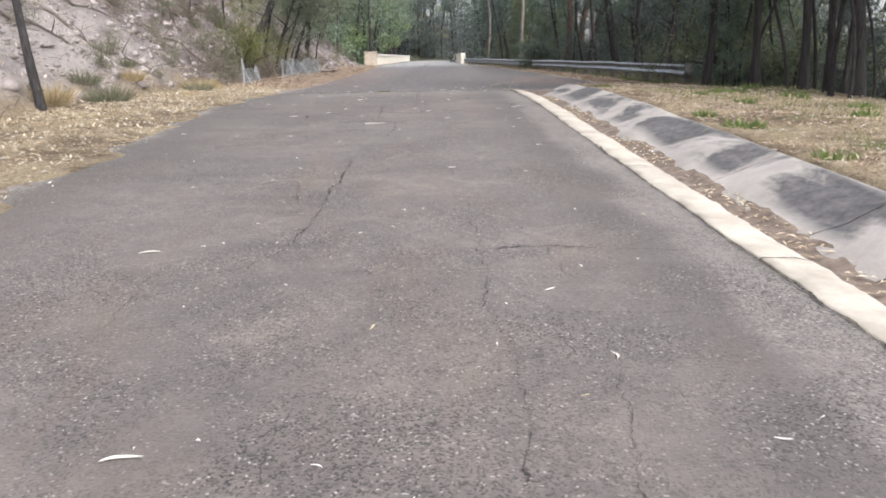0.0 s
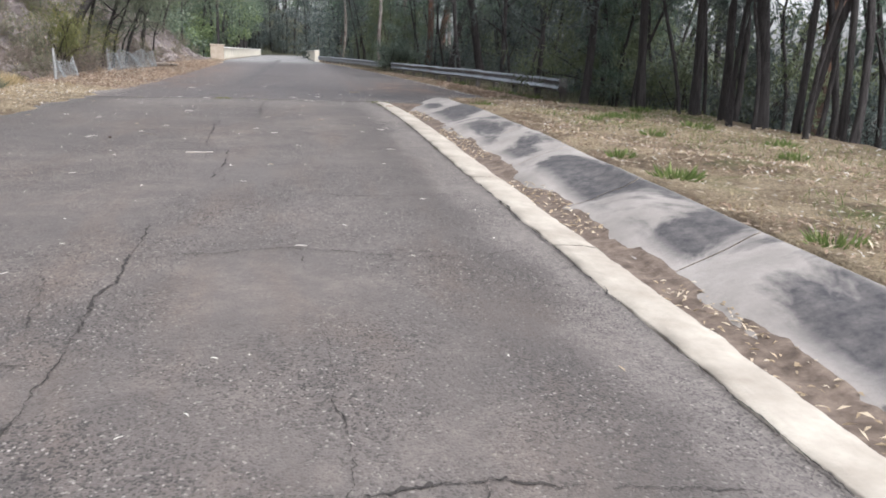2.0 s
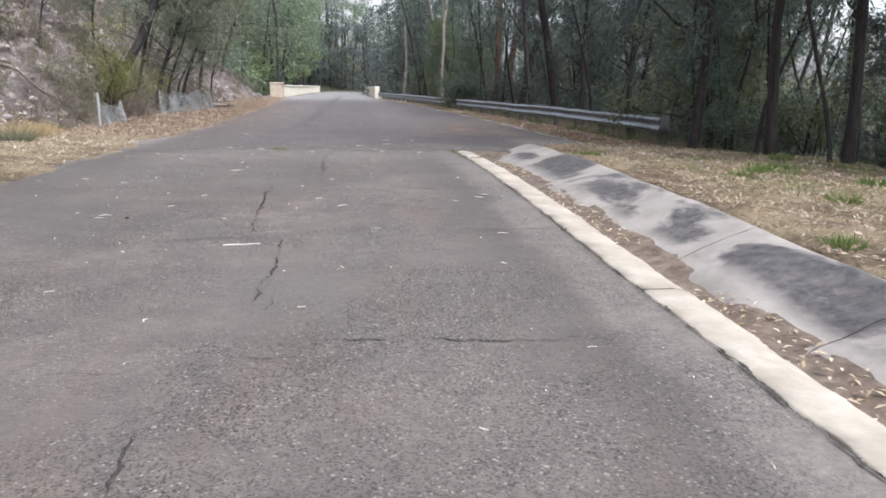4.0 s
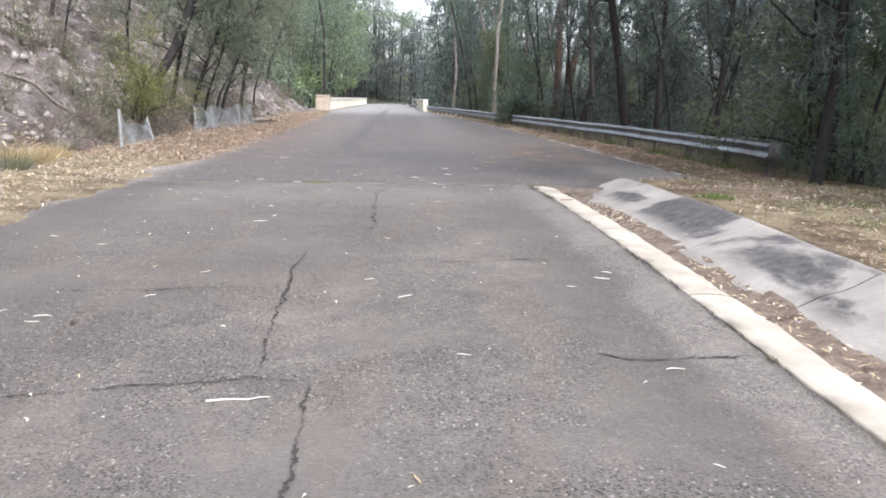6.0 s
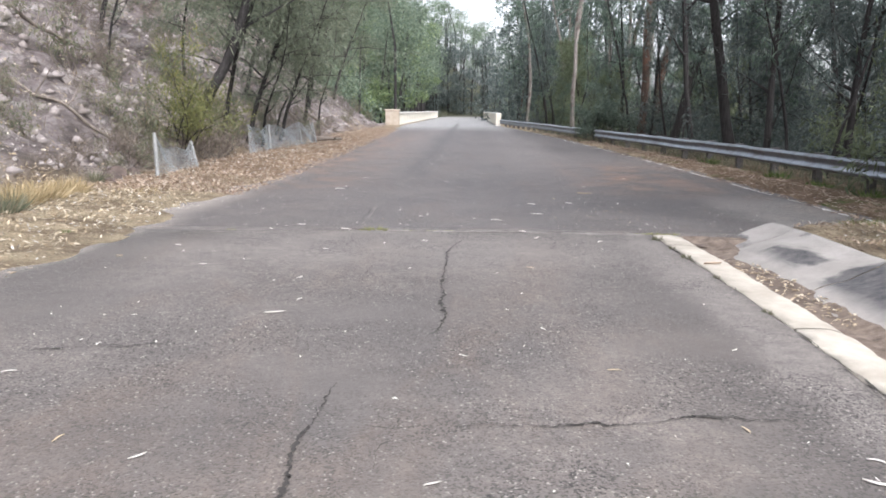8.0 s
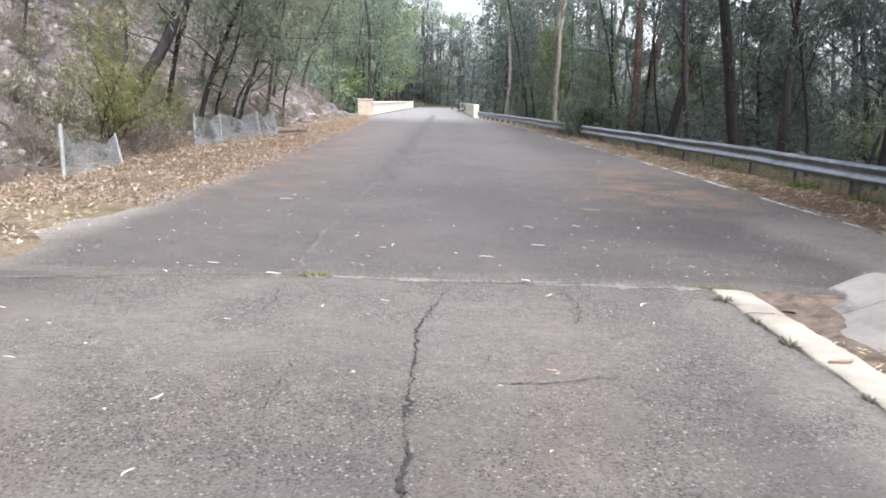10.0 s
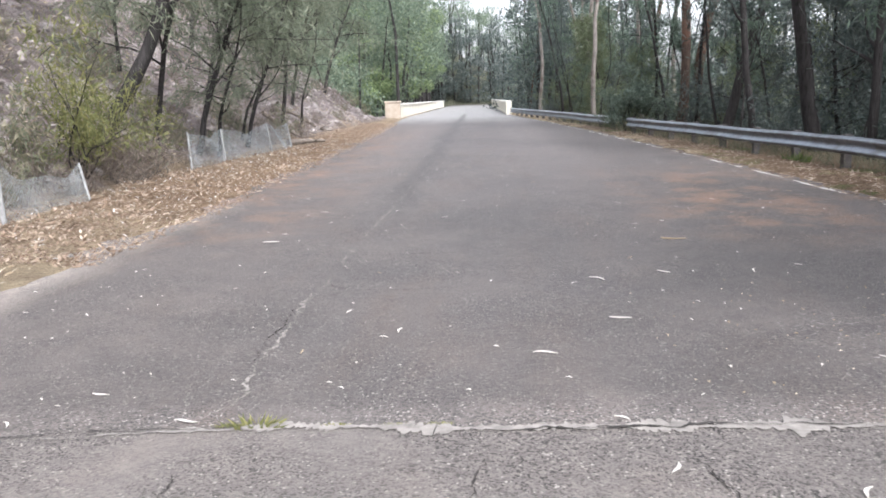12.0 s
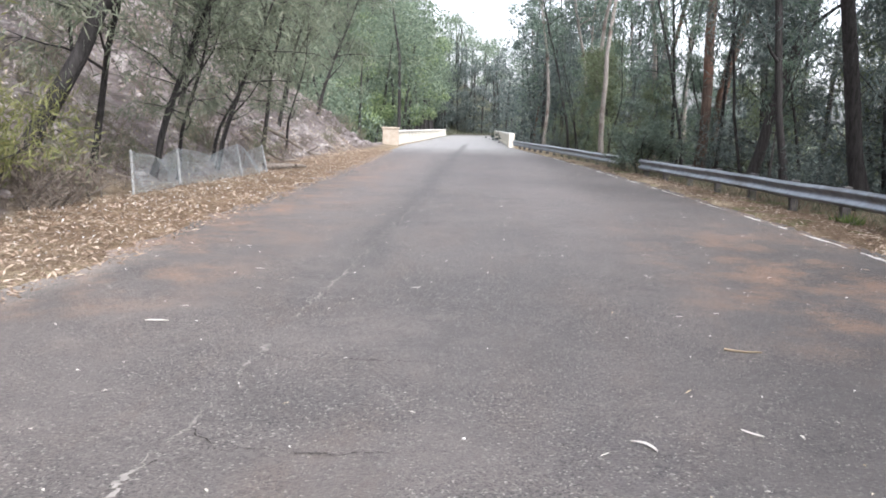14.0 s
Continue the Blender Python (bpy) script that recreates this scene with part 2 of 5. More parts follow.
    k.bump(k.math("ADD", k.math("MULTIPLY", n2, 1.8), n3), 1.0, 0.16)
    return k.done(base)


def bark(name, dark, light, red=None):
    k = Mat(name, rough=0.92, spec=0.1, local=True)
    g = k.noise(9, 6, 0.7, stretch=(3.0, 3.0, 0.35), warp=0.4)
    base = k.mix(k.ramp(g, (0.3, 0.0), (0.72, 1.0)), dark, light)
    if red:
        base = k.mix(k.ramp(k.noise(1.4, 4, 0.6), (0.5, 0.0), (0.62, 0.8)), base, red)
    k.bump(g, 0.9, 0.04)
    return k.done(base)


def leaf(name, a, b, c, shine=0.45):
    k = Mat(name, rough=max(shine, 0.5), spec=0.12, local=True)
    r = k.island()
    base = k.ramp(r, (0.0, a), (0.5, b), (1.0, c))
    base = k.mix(k.ramp(k.noise(0.8, 3), (0.35, 0.0), (0.7, 0.6)), base, tuple(v * 0.6 for v in b))
    k.done(base)
    t = k.n.new("ShaderNodeBsdfTranslucent")
    k.link(base, t.inputs["Color"])
    s = k.n.new("ShaderNodeMixShader")
    s.inputs[0].default_value = 0.42
    k.link(k.b.outputs[0], s.inputs[1])
    k.link(t.outputs[0], s.inputs[2])
    k.link(s.outputs[0], k.n["Material Output"].inputs[0])
    return k.m


def speckled(name, a, b, scale, rough=0.85, metal=0.0, bump=0.3, c=None, local=True):
    k = Mat(name, rough=rough, metal=metal, local=local)
    base = k.mix(k.ramp(k.noise(scale, 6, 0.65), (0.32, 0.0), (0.68, 1.0)), a, b)
    if c:
        base = k.mix(k.ramp(k.noise(scale * 0.3, 4, 0.6), (0.52, 0.0), (0.66, 0.8)), base, c)
    k.bump(k.noise(scale * 4, 4), bump, 0.01)
    return k.done(base)


M_ROAD = asphalt("old_asphalt", (0.108, 0.096, 0.0875), (0.128, 0.109, 0.095), False)
M_ROAD2 = asphalt("highway_asphalt", (0.077, 0.067, 0.061), (0.098, 0.082, 0.072), True)
M_CRACK = speckled("crack_filling", (0.018, 0.016, 0.015), (0.05, 0.045, 0.04), 30, 1.0, local=False)
M_PALESEAM = speckled("pale_seam", (0.12, 0.11, 0.10), (0.27, 0.25, 0.225), 9, 0.95, local=False)
M_KERB = make_concrete("kerb_concrete", (0.405, 0.372, 0.315), (0.22, 0.193, 0.158))
M_GUTTER = make_concrete("gutter_concrete", (0.29, 0.268, 0.246), (0.20, 0.185, 0.168), 0.97)
M_SILT = speckled("gutter_silt", (0.055, 0.041, 0.032), (0.17, 0.133, 0.105), 9, 1.0, bump=0.8, local=False)
M_PAINT = speckled("worn_road_paint", (0.72, 0.70, 0.66), (0.38, 0.35, 0.32), 11, 0.8, local=False)
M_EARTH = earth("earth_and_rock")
M_BARK = bark("dark_bark", (0.014, 0.0125, 0.012), (0.062, 0.057, 0.055))
M_BARK_R = bark("stringy_red_bark", (0.03, 0.022, 0.018), (0.12, 0.085, 0.066), (0.14, 0.08, 0.056))
M_BARK_P = bark("pale_gum_bark", (0.12, 0.105, 0.092), (0.30, 0.27, 0.24), (0.10, 0.075, 0.062))
M_SHEOAK = leaf("sheoak_needles", (0.058, 0.080, 0.074), (0.105, 0.128, 0.116), (0.175, 0.19, 0.175), 0.6)
M_GUM = leaf("gum_leaves", (0.062, 0.096, 0.075), (0.118, 0.162, 0.118), (0.21, 0.255, 0.20), 0.4)
M_WISPY = leaf("grey_green_needles", (0.10, 0.118, 0.085), (0.165, 0.185, 0.13), (0.25, 0.265, 0.19), 0.6)
M_WATTLE = leaf("wattle_leaves", (0.09, 0.10, 0.045), (0.165, 0.172, 0.07), (0.27, 0.255, 0.105), 0.5)
M_SCRUB = leaf("scrub_leaves", (0.109, 0.122, 0.082), (0.185, 0.187, 0.122), (0.295, 0.258, 0.194), 0.6)
# far hill leaves: aerial haze mixed into a lighter, greyer colour
M_HAZY_HILL = leaf("hillside_leaves", (0.085, 0.118, 0.09), (0.15, 0.19, 0.132), (0.24, 0.28, 0.195), 0.5)
# gum leaves once more, with sunlight put into a brighter green
M_SUNLIT = leaf("sunlit_gum_leaves", (0.115, 0.16, 0.075), (0.20, 0.26, 0.125), (0.30, 0.36, 0.19), 0.4)
M_BUSHY = leaf("olive_needles", (0.085, 0.105, 0.06), (0.14, 0.165, 0.095), (0.21, 0.235, 0.145), 0.6)
M_GRASS = leaf("green_grass", (0.08, 0.12, 0.035), (0.14, 0.19, 0.06), (0.24, 0.27, 0.11), 0.5)
M_STRAW = leaf("dry_grass", (0.25, 0.19, 0.10), (0.42, 0.33, 0.19), (0.56, 0.46, 0.29), 0.7)
M_TWIG = leaf("grey_twigs", (0.10, 0.08, 0.065), (0.17, 0.14, 0.115), (0.26, 0.22, 0.18), 0.9)
M_LITTER = leaf("leaf_litter", (0.20, 0.15, 0.095), (0.47, 0.375, 0.25), (0.76, 0.68, 0.54), 0.7)
M_RUSTLIT = leaf("rusty_litter", (0.16, 0.112, 0.082), (0.37, 0.272, 0.198), (0.63, 0.535, 0.43), 0.8)
M_PALELEAF = leaf("bleached_leaf", (0.55, 0.50, 0.44), (0.70, 0.66, 0.60), (0.80, 0.77, 0.72), 0.6)
M_STEEL = speckled("galvanised_steel", (0.33, 0.35, 0.385), (0.20, 0.215, 0.24), 5, 0.42, 0.75, 0.08, (0.16, 0.155, 0.15))
M_DARKPOST = speckled("weathered_post", (0.06, 0.055, 0.055), (0.13, 0.12, 0.115), 12, 0.9)
M_FPOST = speckled("concrete_post", (0.29, 0.29, 0.28), (0.17, 0.17, 0.165), 14, 0.9)
M_WIRE = speckled("galvanised_wire", (0.33, 0.35, 0.35), (0.22, 0.235, 0.24), 8, 0.6, 0.2, 0.05)
M_PARAPET = speckled("cream_painted_concrete", (0.66, 0.62, 0.52), (0.55, 0.51, 0.42), 1.6, 0.8, 0.0, 0.2, (0.45, 0.42, 0.36))
M_COPING = speckled("weathered_coping", (0.66, 0.64, 0.58), (0.47, 0.45, 0.41), 3, 0.85)
M_PILLAR = speckled("sandstone_pillar", (0.30, 0.25, 0.195), (0.40, 0.345, 0.28), 4, 0.9)
M_ROCK = speckled("bank_rock", (0.15, 0.128, 0.118), (0.28, 0.248, 0.23), 3, 0.95, 0.0, 0.8, (0.10, 0.08, 0.065))
M_BROWNROCK = speckled("brown_rock", (0.04, 0.03, 0.026), (0.10, 0.075, 0.062), 4, 0.95, 0.0, 0.8)
M_DEAD = bark("dead_wood", (0.09, 0.075, 0.065), (0.26, 0.22, 0.185))


# ---- mesh helpers ----
def fast_mesh(name, verts, quads=None, tris=None):
    """A mesh from arrays of corners and of four- and three-sided faces."""
    verts = np.asarray(verts, dtype=np.float32).reshape(-1, 3)
    q = np.asarray(quads if quads is not None else [], dtype=np.int32).reshape(-1, 4)
    t = np.asarray(tris if tris is not None else [], dtype=np.int32).reshape(-1, 3)
    me = bpy.data.meshes.new(name)
    me.vertices.add(len(verts))
    me.vertices.foreach_set("co", verts.ravel())
    idx = np.concatenate([q.ravel(), t.ravel()])
    me.loops.add(len(idx))
    me.loops.foreach_set("vertex_index", idx)
    me.polygons.add(len(q) + len(t))
    starts = np.concatenate([np.arange(len(q)) * 4, len(q) * 4 + np.arange(len(t)) * 3])
    me.polygons.foreach_set("loop_start", starts.astype(np.int32))
    me.update(calc_edges=True)
    return me


def smooth(me):
    me.polygons.foreach_set("use_smooth", np.ones(len(me.polygons), dtype=bool))
    return me


def solid(name, me, material, parent=None, label="", kind="", category=""):
    me.materials.append(material)
    ob = new(name, me)
    ob.parent = parent
    return tagged(ob, label, category, "", kind)


def part(name, bm, material, parent=None, label="", kind="", category=""):
    me = bpy.data.meshes.new(name)
    bm.to_mesh(me)
    bm.free()
    return solid(name, me, material, parent, label, kind, category)


def thing(name, at, label, category, group=""):
    e = new(name)
    e.empty_display_size = 0.2
    e.matrix_basis = at if isinstance(at, Matrix) else pose(*at)
    return tagged(e, label, category, group)


def box(bm, a, b, bevel=0.0, turn=None):
    """A box from corner a to corner b, with bevelled edges."""
    m = Matrix.Translation([(p + q) / 2 for p, q in zip(a, b)]) @ Matrix.Diagonal([*(abs(q - p) for p, q in zip(a, b)), 1])
    if turn:
        m = turn @ m
    vs = bmesh.ops.create_cube(bm, size=1, matrix=m)["verts"]
    if bevel:
        es = list({e for v in vs for e in v.link_edges})
        bmesh.ops.bevel(bm, geom=es, offset=bevel, segments=1, affect="EDGES")


class Tubes:
    """Collects tapered tubes."""

    def __init__(self):
        self.v, self.q, self.n = [], [], 0

    def add(self, pts, radii, sides=6, rough=0.0, rng=None):
        pts = np.asarray(pts, dtype=float)
        tang = np.gradient(pts, axis=0)
        tang /= np.linalg.norm(tang, axis=1)[:, None] + 1e-9
        ref = np.array([0.0, 0.0, 1.0]) if abs(tang[0, 2]) < 0.8 else np.array([1.0, 0.0, 0.0])
        a = np.cross(tang, ref)
        a /= np.linalg.norm(a, axis=1)[:, None] + 1e-9
        b = np.cross(tang, a)
        ang = np.arange(sides) * 2 * math.pi / sides
        r = np.asarray(radii, dtype=float)[:, None] * np.ones(sides)
        if rough and rng is not None:
            r = r * (1 + rough * (rng.random(r.shape) - 0.5) * 2)
        ring = pts[:, None, :] + r[:, :, None] * (a[:, None, :] * np.cos(ang)[None, :, None] + b[:, None, :] * np.sin(ang)[None, :, None])
        n = len(pts)
        i = np.arange(n - 1)[:, None] * sides
        j = np.arange(sides)[None, :]
        k = (j + 1) % sides
        q = np.stack([i + j, i + k, i + sides + k, i + sides + j], axis=-1).reshape(-1, 4) + self.n
        self.v.append(ring.reshape(-1, 3))
        self.q.append(q)
        self.n += n * sides

    def mesh(self, name):
        return smooth(fast_mesh(name, np.concatenate(self.v), np.concatenate(self.q)))


def unit(v):
    return v / (np.linalg.norm(v, axis=-1, keepdims=True) + 1e-9)


def blades(name, at, way, length, width, rng, fold=0.0, facing=None):
    """Leaf-shaped four-sided blades: each starts at a point, runs along its way and lies at a random roll."""
    at, way = np.asarray(at, dtype=float), unit(np.asarray(way, dtype=float))
    n = len(at)
    length = np.broadcast_to(np.asarray(length, dtype=float), (n,))[:, None]
    width = np.broadcast_to(np.asarray(width, dtype=float), (n,))[:, None]
    side = unit(np.cross(way, rng.normal(size=(n, 3)) if facing is None else facing))
    up = np.cross(way, side)
    mid = at + way * length * 0.45 + up * length * fold
    v = np.stack([at, mid + side * width / 2, at + way * length, mid - side * width / 2], axis=1).reshape(-1, 3)
    q = np.arange(n * 4).reshape(-1, 4)
    return fast_mesh(name, v, q)


def bent(start, way, length, n, rng, wander=0.15, pull=(0, 0, 0)):
    """A wandering line of n points from start along way, drawn by pull."""
    pts, d, p = [np.array(start, dtype=float)], unit(np.array(way, dtype=float)), np.array(start, dtype=float)
    for _ in range(n - 1):
        d = unit(d + rng.normal(size=3) * wander + np.array(pull))
        p = p + d * length / (n - 1)
        pts.append(p.copy())
    return np.array(pts)


# ---- the lie of the land ----
def sstep(a, b, v):
    t = np.clip((v - a) / (b - a), 0, 1)
    return t * t * (3 - 2 * t)


SEAM = 19.6


CROWN_Y = [-60, -30, 0, 4.7, 7.5, 9.5, 12, 14, 16, 18, 19.6, 21, 24, 30]
CROWN_Z = [-2.1, -1.15, -0.22, -0.09, -0.015, 0.025, 0.065, 0.088, 0.085, 0.06, 0.012, -0.045, -0.105, -0.17]
fine_y = np.arange(-61.2, 31.3, 0.1)
fine_z = np.convolve(np.interp(fine_y, CROWN_Y, CROWN_Z), np.ones(25) / 25, "valid")


def fall(y):
    """Height of the road's crown along the way: a gentle rise to a crest, then the dip to the bridge."""
    y = np.asarray(y, dtype=float)
    return np.where(y < 30, np.interp(y, fine_y[12:-12], fine_z), -0.17 - 0.0163 * (y - 30)) - 0.002 * np.maximum(y - 78, 0)


def kerb_x(y):
    """The kerb's edge against the asphalt, which bends gently outwards behind the start."""
    return np.interp(y, [-30, 0, 3.3, 5.5, 8, 11, 15, 19.6, 400], [3.4, 1.98, 1.84, 1.735, 1.655, 1.60, 1.58, 1.545, 1.545])


def aside(y):
    return kerb_x(np.minimum(y, 19.6)) - 1.65


def left_edge(y):
    return np.interp(y, [-40, 0, 6.7, 8.4, 10.6, 13.6, 17, 20, 22, 24, 27, 42, 62, 76, 400], [-3.3, -3.4, -3.6, -3.72, -3.93, -4.08, -4.0, -4.12, -4.4, -4.42, -4.3, -4.6, -5.3, -5.9, -5.9])


def right_edge(y):
    return np.interp(y, [19.6, 20.4, 21.6, 24, 37, 50, 76, 400], [3.05, 3.9, 4.85, 4.8, 4.4, 3.9, 2.0, 2.0])


def rail_x(y):
    return np.interp(y, [10, 23.9, 27, 31, 37, 44.5, 60, 77], [6.9, 6.62, 6.45, 6.15, 5.65, 4.9, 3.6, 1.85])


def wave(x, y, s, seed=0.0):
    """Cheap smooth unevenness between -1 and 1."""
    x, y = np.asarray(x, dtype=float) * s + seed, np.asarray(y, dtype=float) * s + seed * 1.7
    return (np.sin(x * 1.3 + 1.7 * np.sin(y * 0.9 + seed)) + np.sin(y * 1.1 + 1.9 * np.sin(x * 0.7 + 2.1)) + np.sin((x + y) * 2.3 + 1.3 * np.sin(x * 1.9 - y))) / 3


def road_z(x, y):
    return fall(y) + 0.006 * wave(x, y, 0.8) - 0.004 * np.abs(np.asarray(x, dtype=float))


def bank_toe(y):
    return np.interp(y, [-40, 10, 22, 30, 45, 62, 76], [-6.6, -6.5, -6.4, -6.7, -6.9, -6.7, -7.0])


def ground_z(x, y):
    x, y = np.asarray(x, dtype=float), np.asarray(y, dtype=float)
    p = fall(np.minimum(y, 160))
    # left of the road: verge, then the cut bank
    le = left_edge(y) + 0.1 * wave(x * 0, y, 1.9) + 0.03 * wave(x * 0, y, 6.0, 3.0)
    verge = p + np.clip((le - x) * 0.07, -0.3, 0.06) + 0.02 * wave(x, y, 2.2)
    up = np.maximum(bank_toe(y) + 0.35 * wave(x * 0, y, 0.5) - x, 0)
    rough = 0.22 * wave(x, y, 0.9) + 0.13 * wave(x, y, 2.1, 5.0) + 0.07 * wave(x, y, 4.7, 2.0) + 0.04 * wave(x, y, 9.5, 4.0)
    bed = (0.55 * x + 0.42 * y + 0.35 * wave(x, y, 0.7, 8.0)) * 1.15
    ledge = (bed - np.floor(bed)) ** 2 * 0.2 * sstep(-0.3, 0.5, wave(x, y, 0.45, 3.3))
    lift = 0.78 * up + (rough + ledge) * sstep(0.2, 2.0, up)
    lift = np.where(lift > 14, 14 + (lift - 14) * 0.25, lift)
    keep = 1 - sstep(66, 77, y)
    valley = -9 * sstep(70, 95, y) * sstep(0.5, 9, up) * (1 - sstep(135, 160, y))
    hill = np.maximum(-x - np.interp(y, [78, 145], [24, 10]), 0) * 0.8 * sstep(78, 130, y)
    hill = np.where(hill > 46, 46 + (hill - 46) * 0.1, hill)
    zl = verge + lift * keep + valley + hill
    # right of the road
    re = np.where(y < SEAM, 3.1 + aside(y), right_edge(y)) + 0.12 * wave(x * 0, y, 2.3, 1.0)
    out = np.maximum(x - re, 0)
    near = p + 0.105 + 0.05 * wave(x, y, 1.3) + 0.02 * wave(x, y, 5.0) - 0.03 * out
    farv = p + np.clip((x - re) * 0.05, -0.3, 0.02) - 0.12 * sstep(0.3, 1.7, out) + 0.03 * wave(x, y, 1.7)
    zr = np.where(y < SEAM - 0.1, near, near + (farv - near) * sstep(SEAM - 0.1, SEAM + 1.4, y))
    drop = np.maximum(x - 7.6, 0)
    zr = zr - np.minimum(0.16 * drop + 0.012 * drop * drop, 9) + 0.1 * wave(x, y, 0.6) * sstep(0, 3, drop)
    zr = zr - 8 * sstep(78, 100, y) * sstep(2.6, 9, x) + np.clip(x - 45, 0, 110) * 0.1
    z = np.where(x < -0.5, zl, zr)
    # bed under the road and the gutter
    inner_r = np.where(y < SEAM, sstep(3.1, 3.0, x - aside(y)), sstep(0.05, 0.35, re - x))
    bed = np.where((x > -0.5), inner_r, sstep(0.3, 0.7, x - le))
    z = z * (1 - bed) + np.minimum(z, p - 0.34) * bed
    # end of the valley beyond the bridge
    rise = np.clip((12 - x) * 0.66, 0, 44) * sstep(190, 240, y) * sstep(-60, -12, x) + 44 * sstep(190, 240, y) * sstep(-12, -60, x) * 0.9
    z = z + np.maximum(rise - np.maximum(hill * (x < -0.5), 0), 0)
    return z


def spread(*parts):
    return np.unique(np.concatenate([np.arange(a, b, s) for a, b, s in parts]))


def sheet(name, xs, ys, zf):
    X, Y = np.meshgrid(xs, ys)
    v = np.stack([X, Y, zf(X, Y)], axis=-1).reshape(-1, 3)
    nx, ny = len(xs), len(ys)
    i = (np.arange(ny - 1)[:, None] * nx + np.arange(nx - 1)[None, :]).reshape(-1)
    return smooth(fast_mesh(name, v, np.stack([i, i + 1, i + nx + 1, i + nx], axis=-1)))


gx = spread((-3000, -400, 400), (-400, -60, 20), (-60, -16, 2), (-16, -10, 0.5), (-10, -2.6, 0.11), (-2.6, 1.6, 1.0), (1.6, 7.0, 0.11), (7.0, 14, 0.5), (14, 60, 2.5), (60, 400, 20), (400, 3001, 400))
gy = spread((-400, -20, 40), (-20, 2, 2), (2, 48, 0.16), (48, 80, 0.5), (80, 200, 3), (200, 500, 20), (500, 3501, 500))
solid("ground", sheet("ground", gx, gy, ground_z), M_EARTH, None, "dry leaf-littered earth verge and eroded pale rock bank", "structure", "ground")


def strip_road(name, y0, y1, step, lo, hi, material, label, cols=26):
    """A slab of road between two edges, with sides that go down into the ground."""
    ys = np.arange(y0, y1 + step / 2, step)
    u = np.linspace(0, 1, cols)
    L, R = lo(ys), hi(ys)
    X = L[:, None] + (R - L)[:, None] * u[None, :]
    Y = np.repeat(ys[:, None], cols, axis=1)
    Z = road_z(X, Y)
    X = np.concatenate([X[:, :1], X, X[:, -1:]], axis=1)
    Y = np.concatenate([Y[:, :1], Y, Y[:, -1:]], axis=1)
    Z = np.concatenate([Z[:, :1] - 0.45, Z, Z[:, -1:] - 0.45], axis=1)
    n = cols + 2
    X, Y = np.concatenate([X[:1], X]), np.concatenate([Y[:1], Y])
    Z = np.concatenate([np.minimum(Z[:1], road_z(X[:1], Y[:1]) - 0.45), Z])
    i = (np.arange(len(ys))[:, None] * n + np.arange(n - 1)[None, :]).reshape(-1)
    me = smooth(fast_mesh(name, np.stack([X, Y, Z], axis=-1), np.stack([i, i + 1, i + n + 1, i + n], axis=-1)))
    return solid(name, me, material, None, label, "structure", "road")


road_old = strip_road("road", -30, SEAM, 0.2, lambda y: left_edge(y) - 0.5, lambda y: kerb_x(y) + 0.012 * wave(y * 0, y, 3.0), M_ROAD, "worn grey-brown asphalt road with long cracks")
road_new = strip_road("road", SEAM + 0.004, 188, 0.4, lambda y: left_edge(y) - 0.5, right_edge, M_ROAD2, "dark weathered highway asphalt leading to a bridge")


def ribbon(name, pts, widths, material, parent, label="", lift=0.004, jag=0.0, seed=1):
    """A thin strip that lies on the road along a line, with ragged edges."""
    rng = np.random.default_rng(seed)
    pts = np.asarray(pts, dtype=float)
    seg = np.concatenate([[0], np.cumsum(np.linalg.norm(np.diff(pts, axis=0), axis=1))])
    n = max(4, int(seg[-1] / 0.013))
    s = np.linspace(0, seg[-1], n)
    c = np.stack([np.interp(s, seg, pts[:, 0]), np.interp(s, seg, pts[:, 1])], axis=-1)
    for reach, amp in ((0.014, 0.55), (0.035, 0.8), (0.09, 1.1), (0.3, 1.4)):
        kn = np.arange(0, seg[-1] + reach, reach)
        for ax in range(2):
            c[:, ax] += np.interp(s, kn, rng.normal(size=len(kn))) * jag * amp * (0.5 if reach > 0.2 else 0.6)
    ahead = np.minimum(np.arange(n) + 9, n - 1)
    behind = np.maximum(np.arange(n) - 9, 0)
    t = unit(c[ahead] - c[behind])
    side = np.stack([-t[:, 1], t[:, 0]], axis=-1)
    w = np.interp(s / seg[-1], np.linspace(0, 1, len(widths)), widths) * (0.25 + 1.1 * rng.random(n)) / 2
    gate = np.arange(0, seg[-1] + 0.12, 0.12)
    w = w * np.clip(np.interp(s, gate, rng.random(len(gate))) * 1.7 - 0.15, 0.28, 1.3)
    a, b = c + side * w[:, None], c - side * w[:, None]
    v = np.stack([np.concatenate([p, (road_z(p[:, 0], p[:, 1]) + lift)[:, None]], axis=1) for p in (a, b)], axis=1).reshape(-1, 3)
    i = np.arange(n - 1) * 2
    return solid(name, fast_mesh(name, v, np.stack([i, i + 1, i + 3, i + 2], axis=-1)), material, parent, label)


# cracks along the old surface, wide ones first
WIDE = [
    [(-0.91, 8.31), (-0.92, 7.73), (-0.91, 7.50), (-0.90, 7.18), (-0.92, 6.80), (-0.93, 6.52), (-0.90, 6.32), (-0.92, 6.15)],
    [(-0.97, 14.60), (-0.99, 14.19), (-1.00, 13.86), (-0.98, 13.35), (-0.98, 13.13), (-0.95, 12.96), (-0.97, 12.81), (-0.94, 12.4), (-0.92, 11.8)],
    [(-0.68, 11.66), (-0.65, 11.24), (-0.62, 10.89), (-0.64, 10.59), (-0.68, 10.34), (-0.66, 9.95)],
    [(-0.41, 18.96), (-0.55, 18.05), (-0.53, 16.74), (-0.49, 15.83), (-0.53, 15.28)],
]
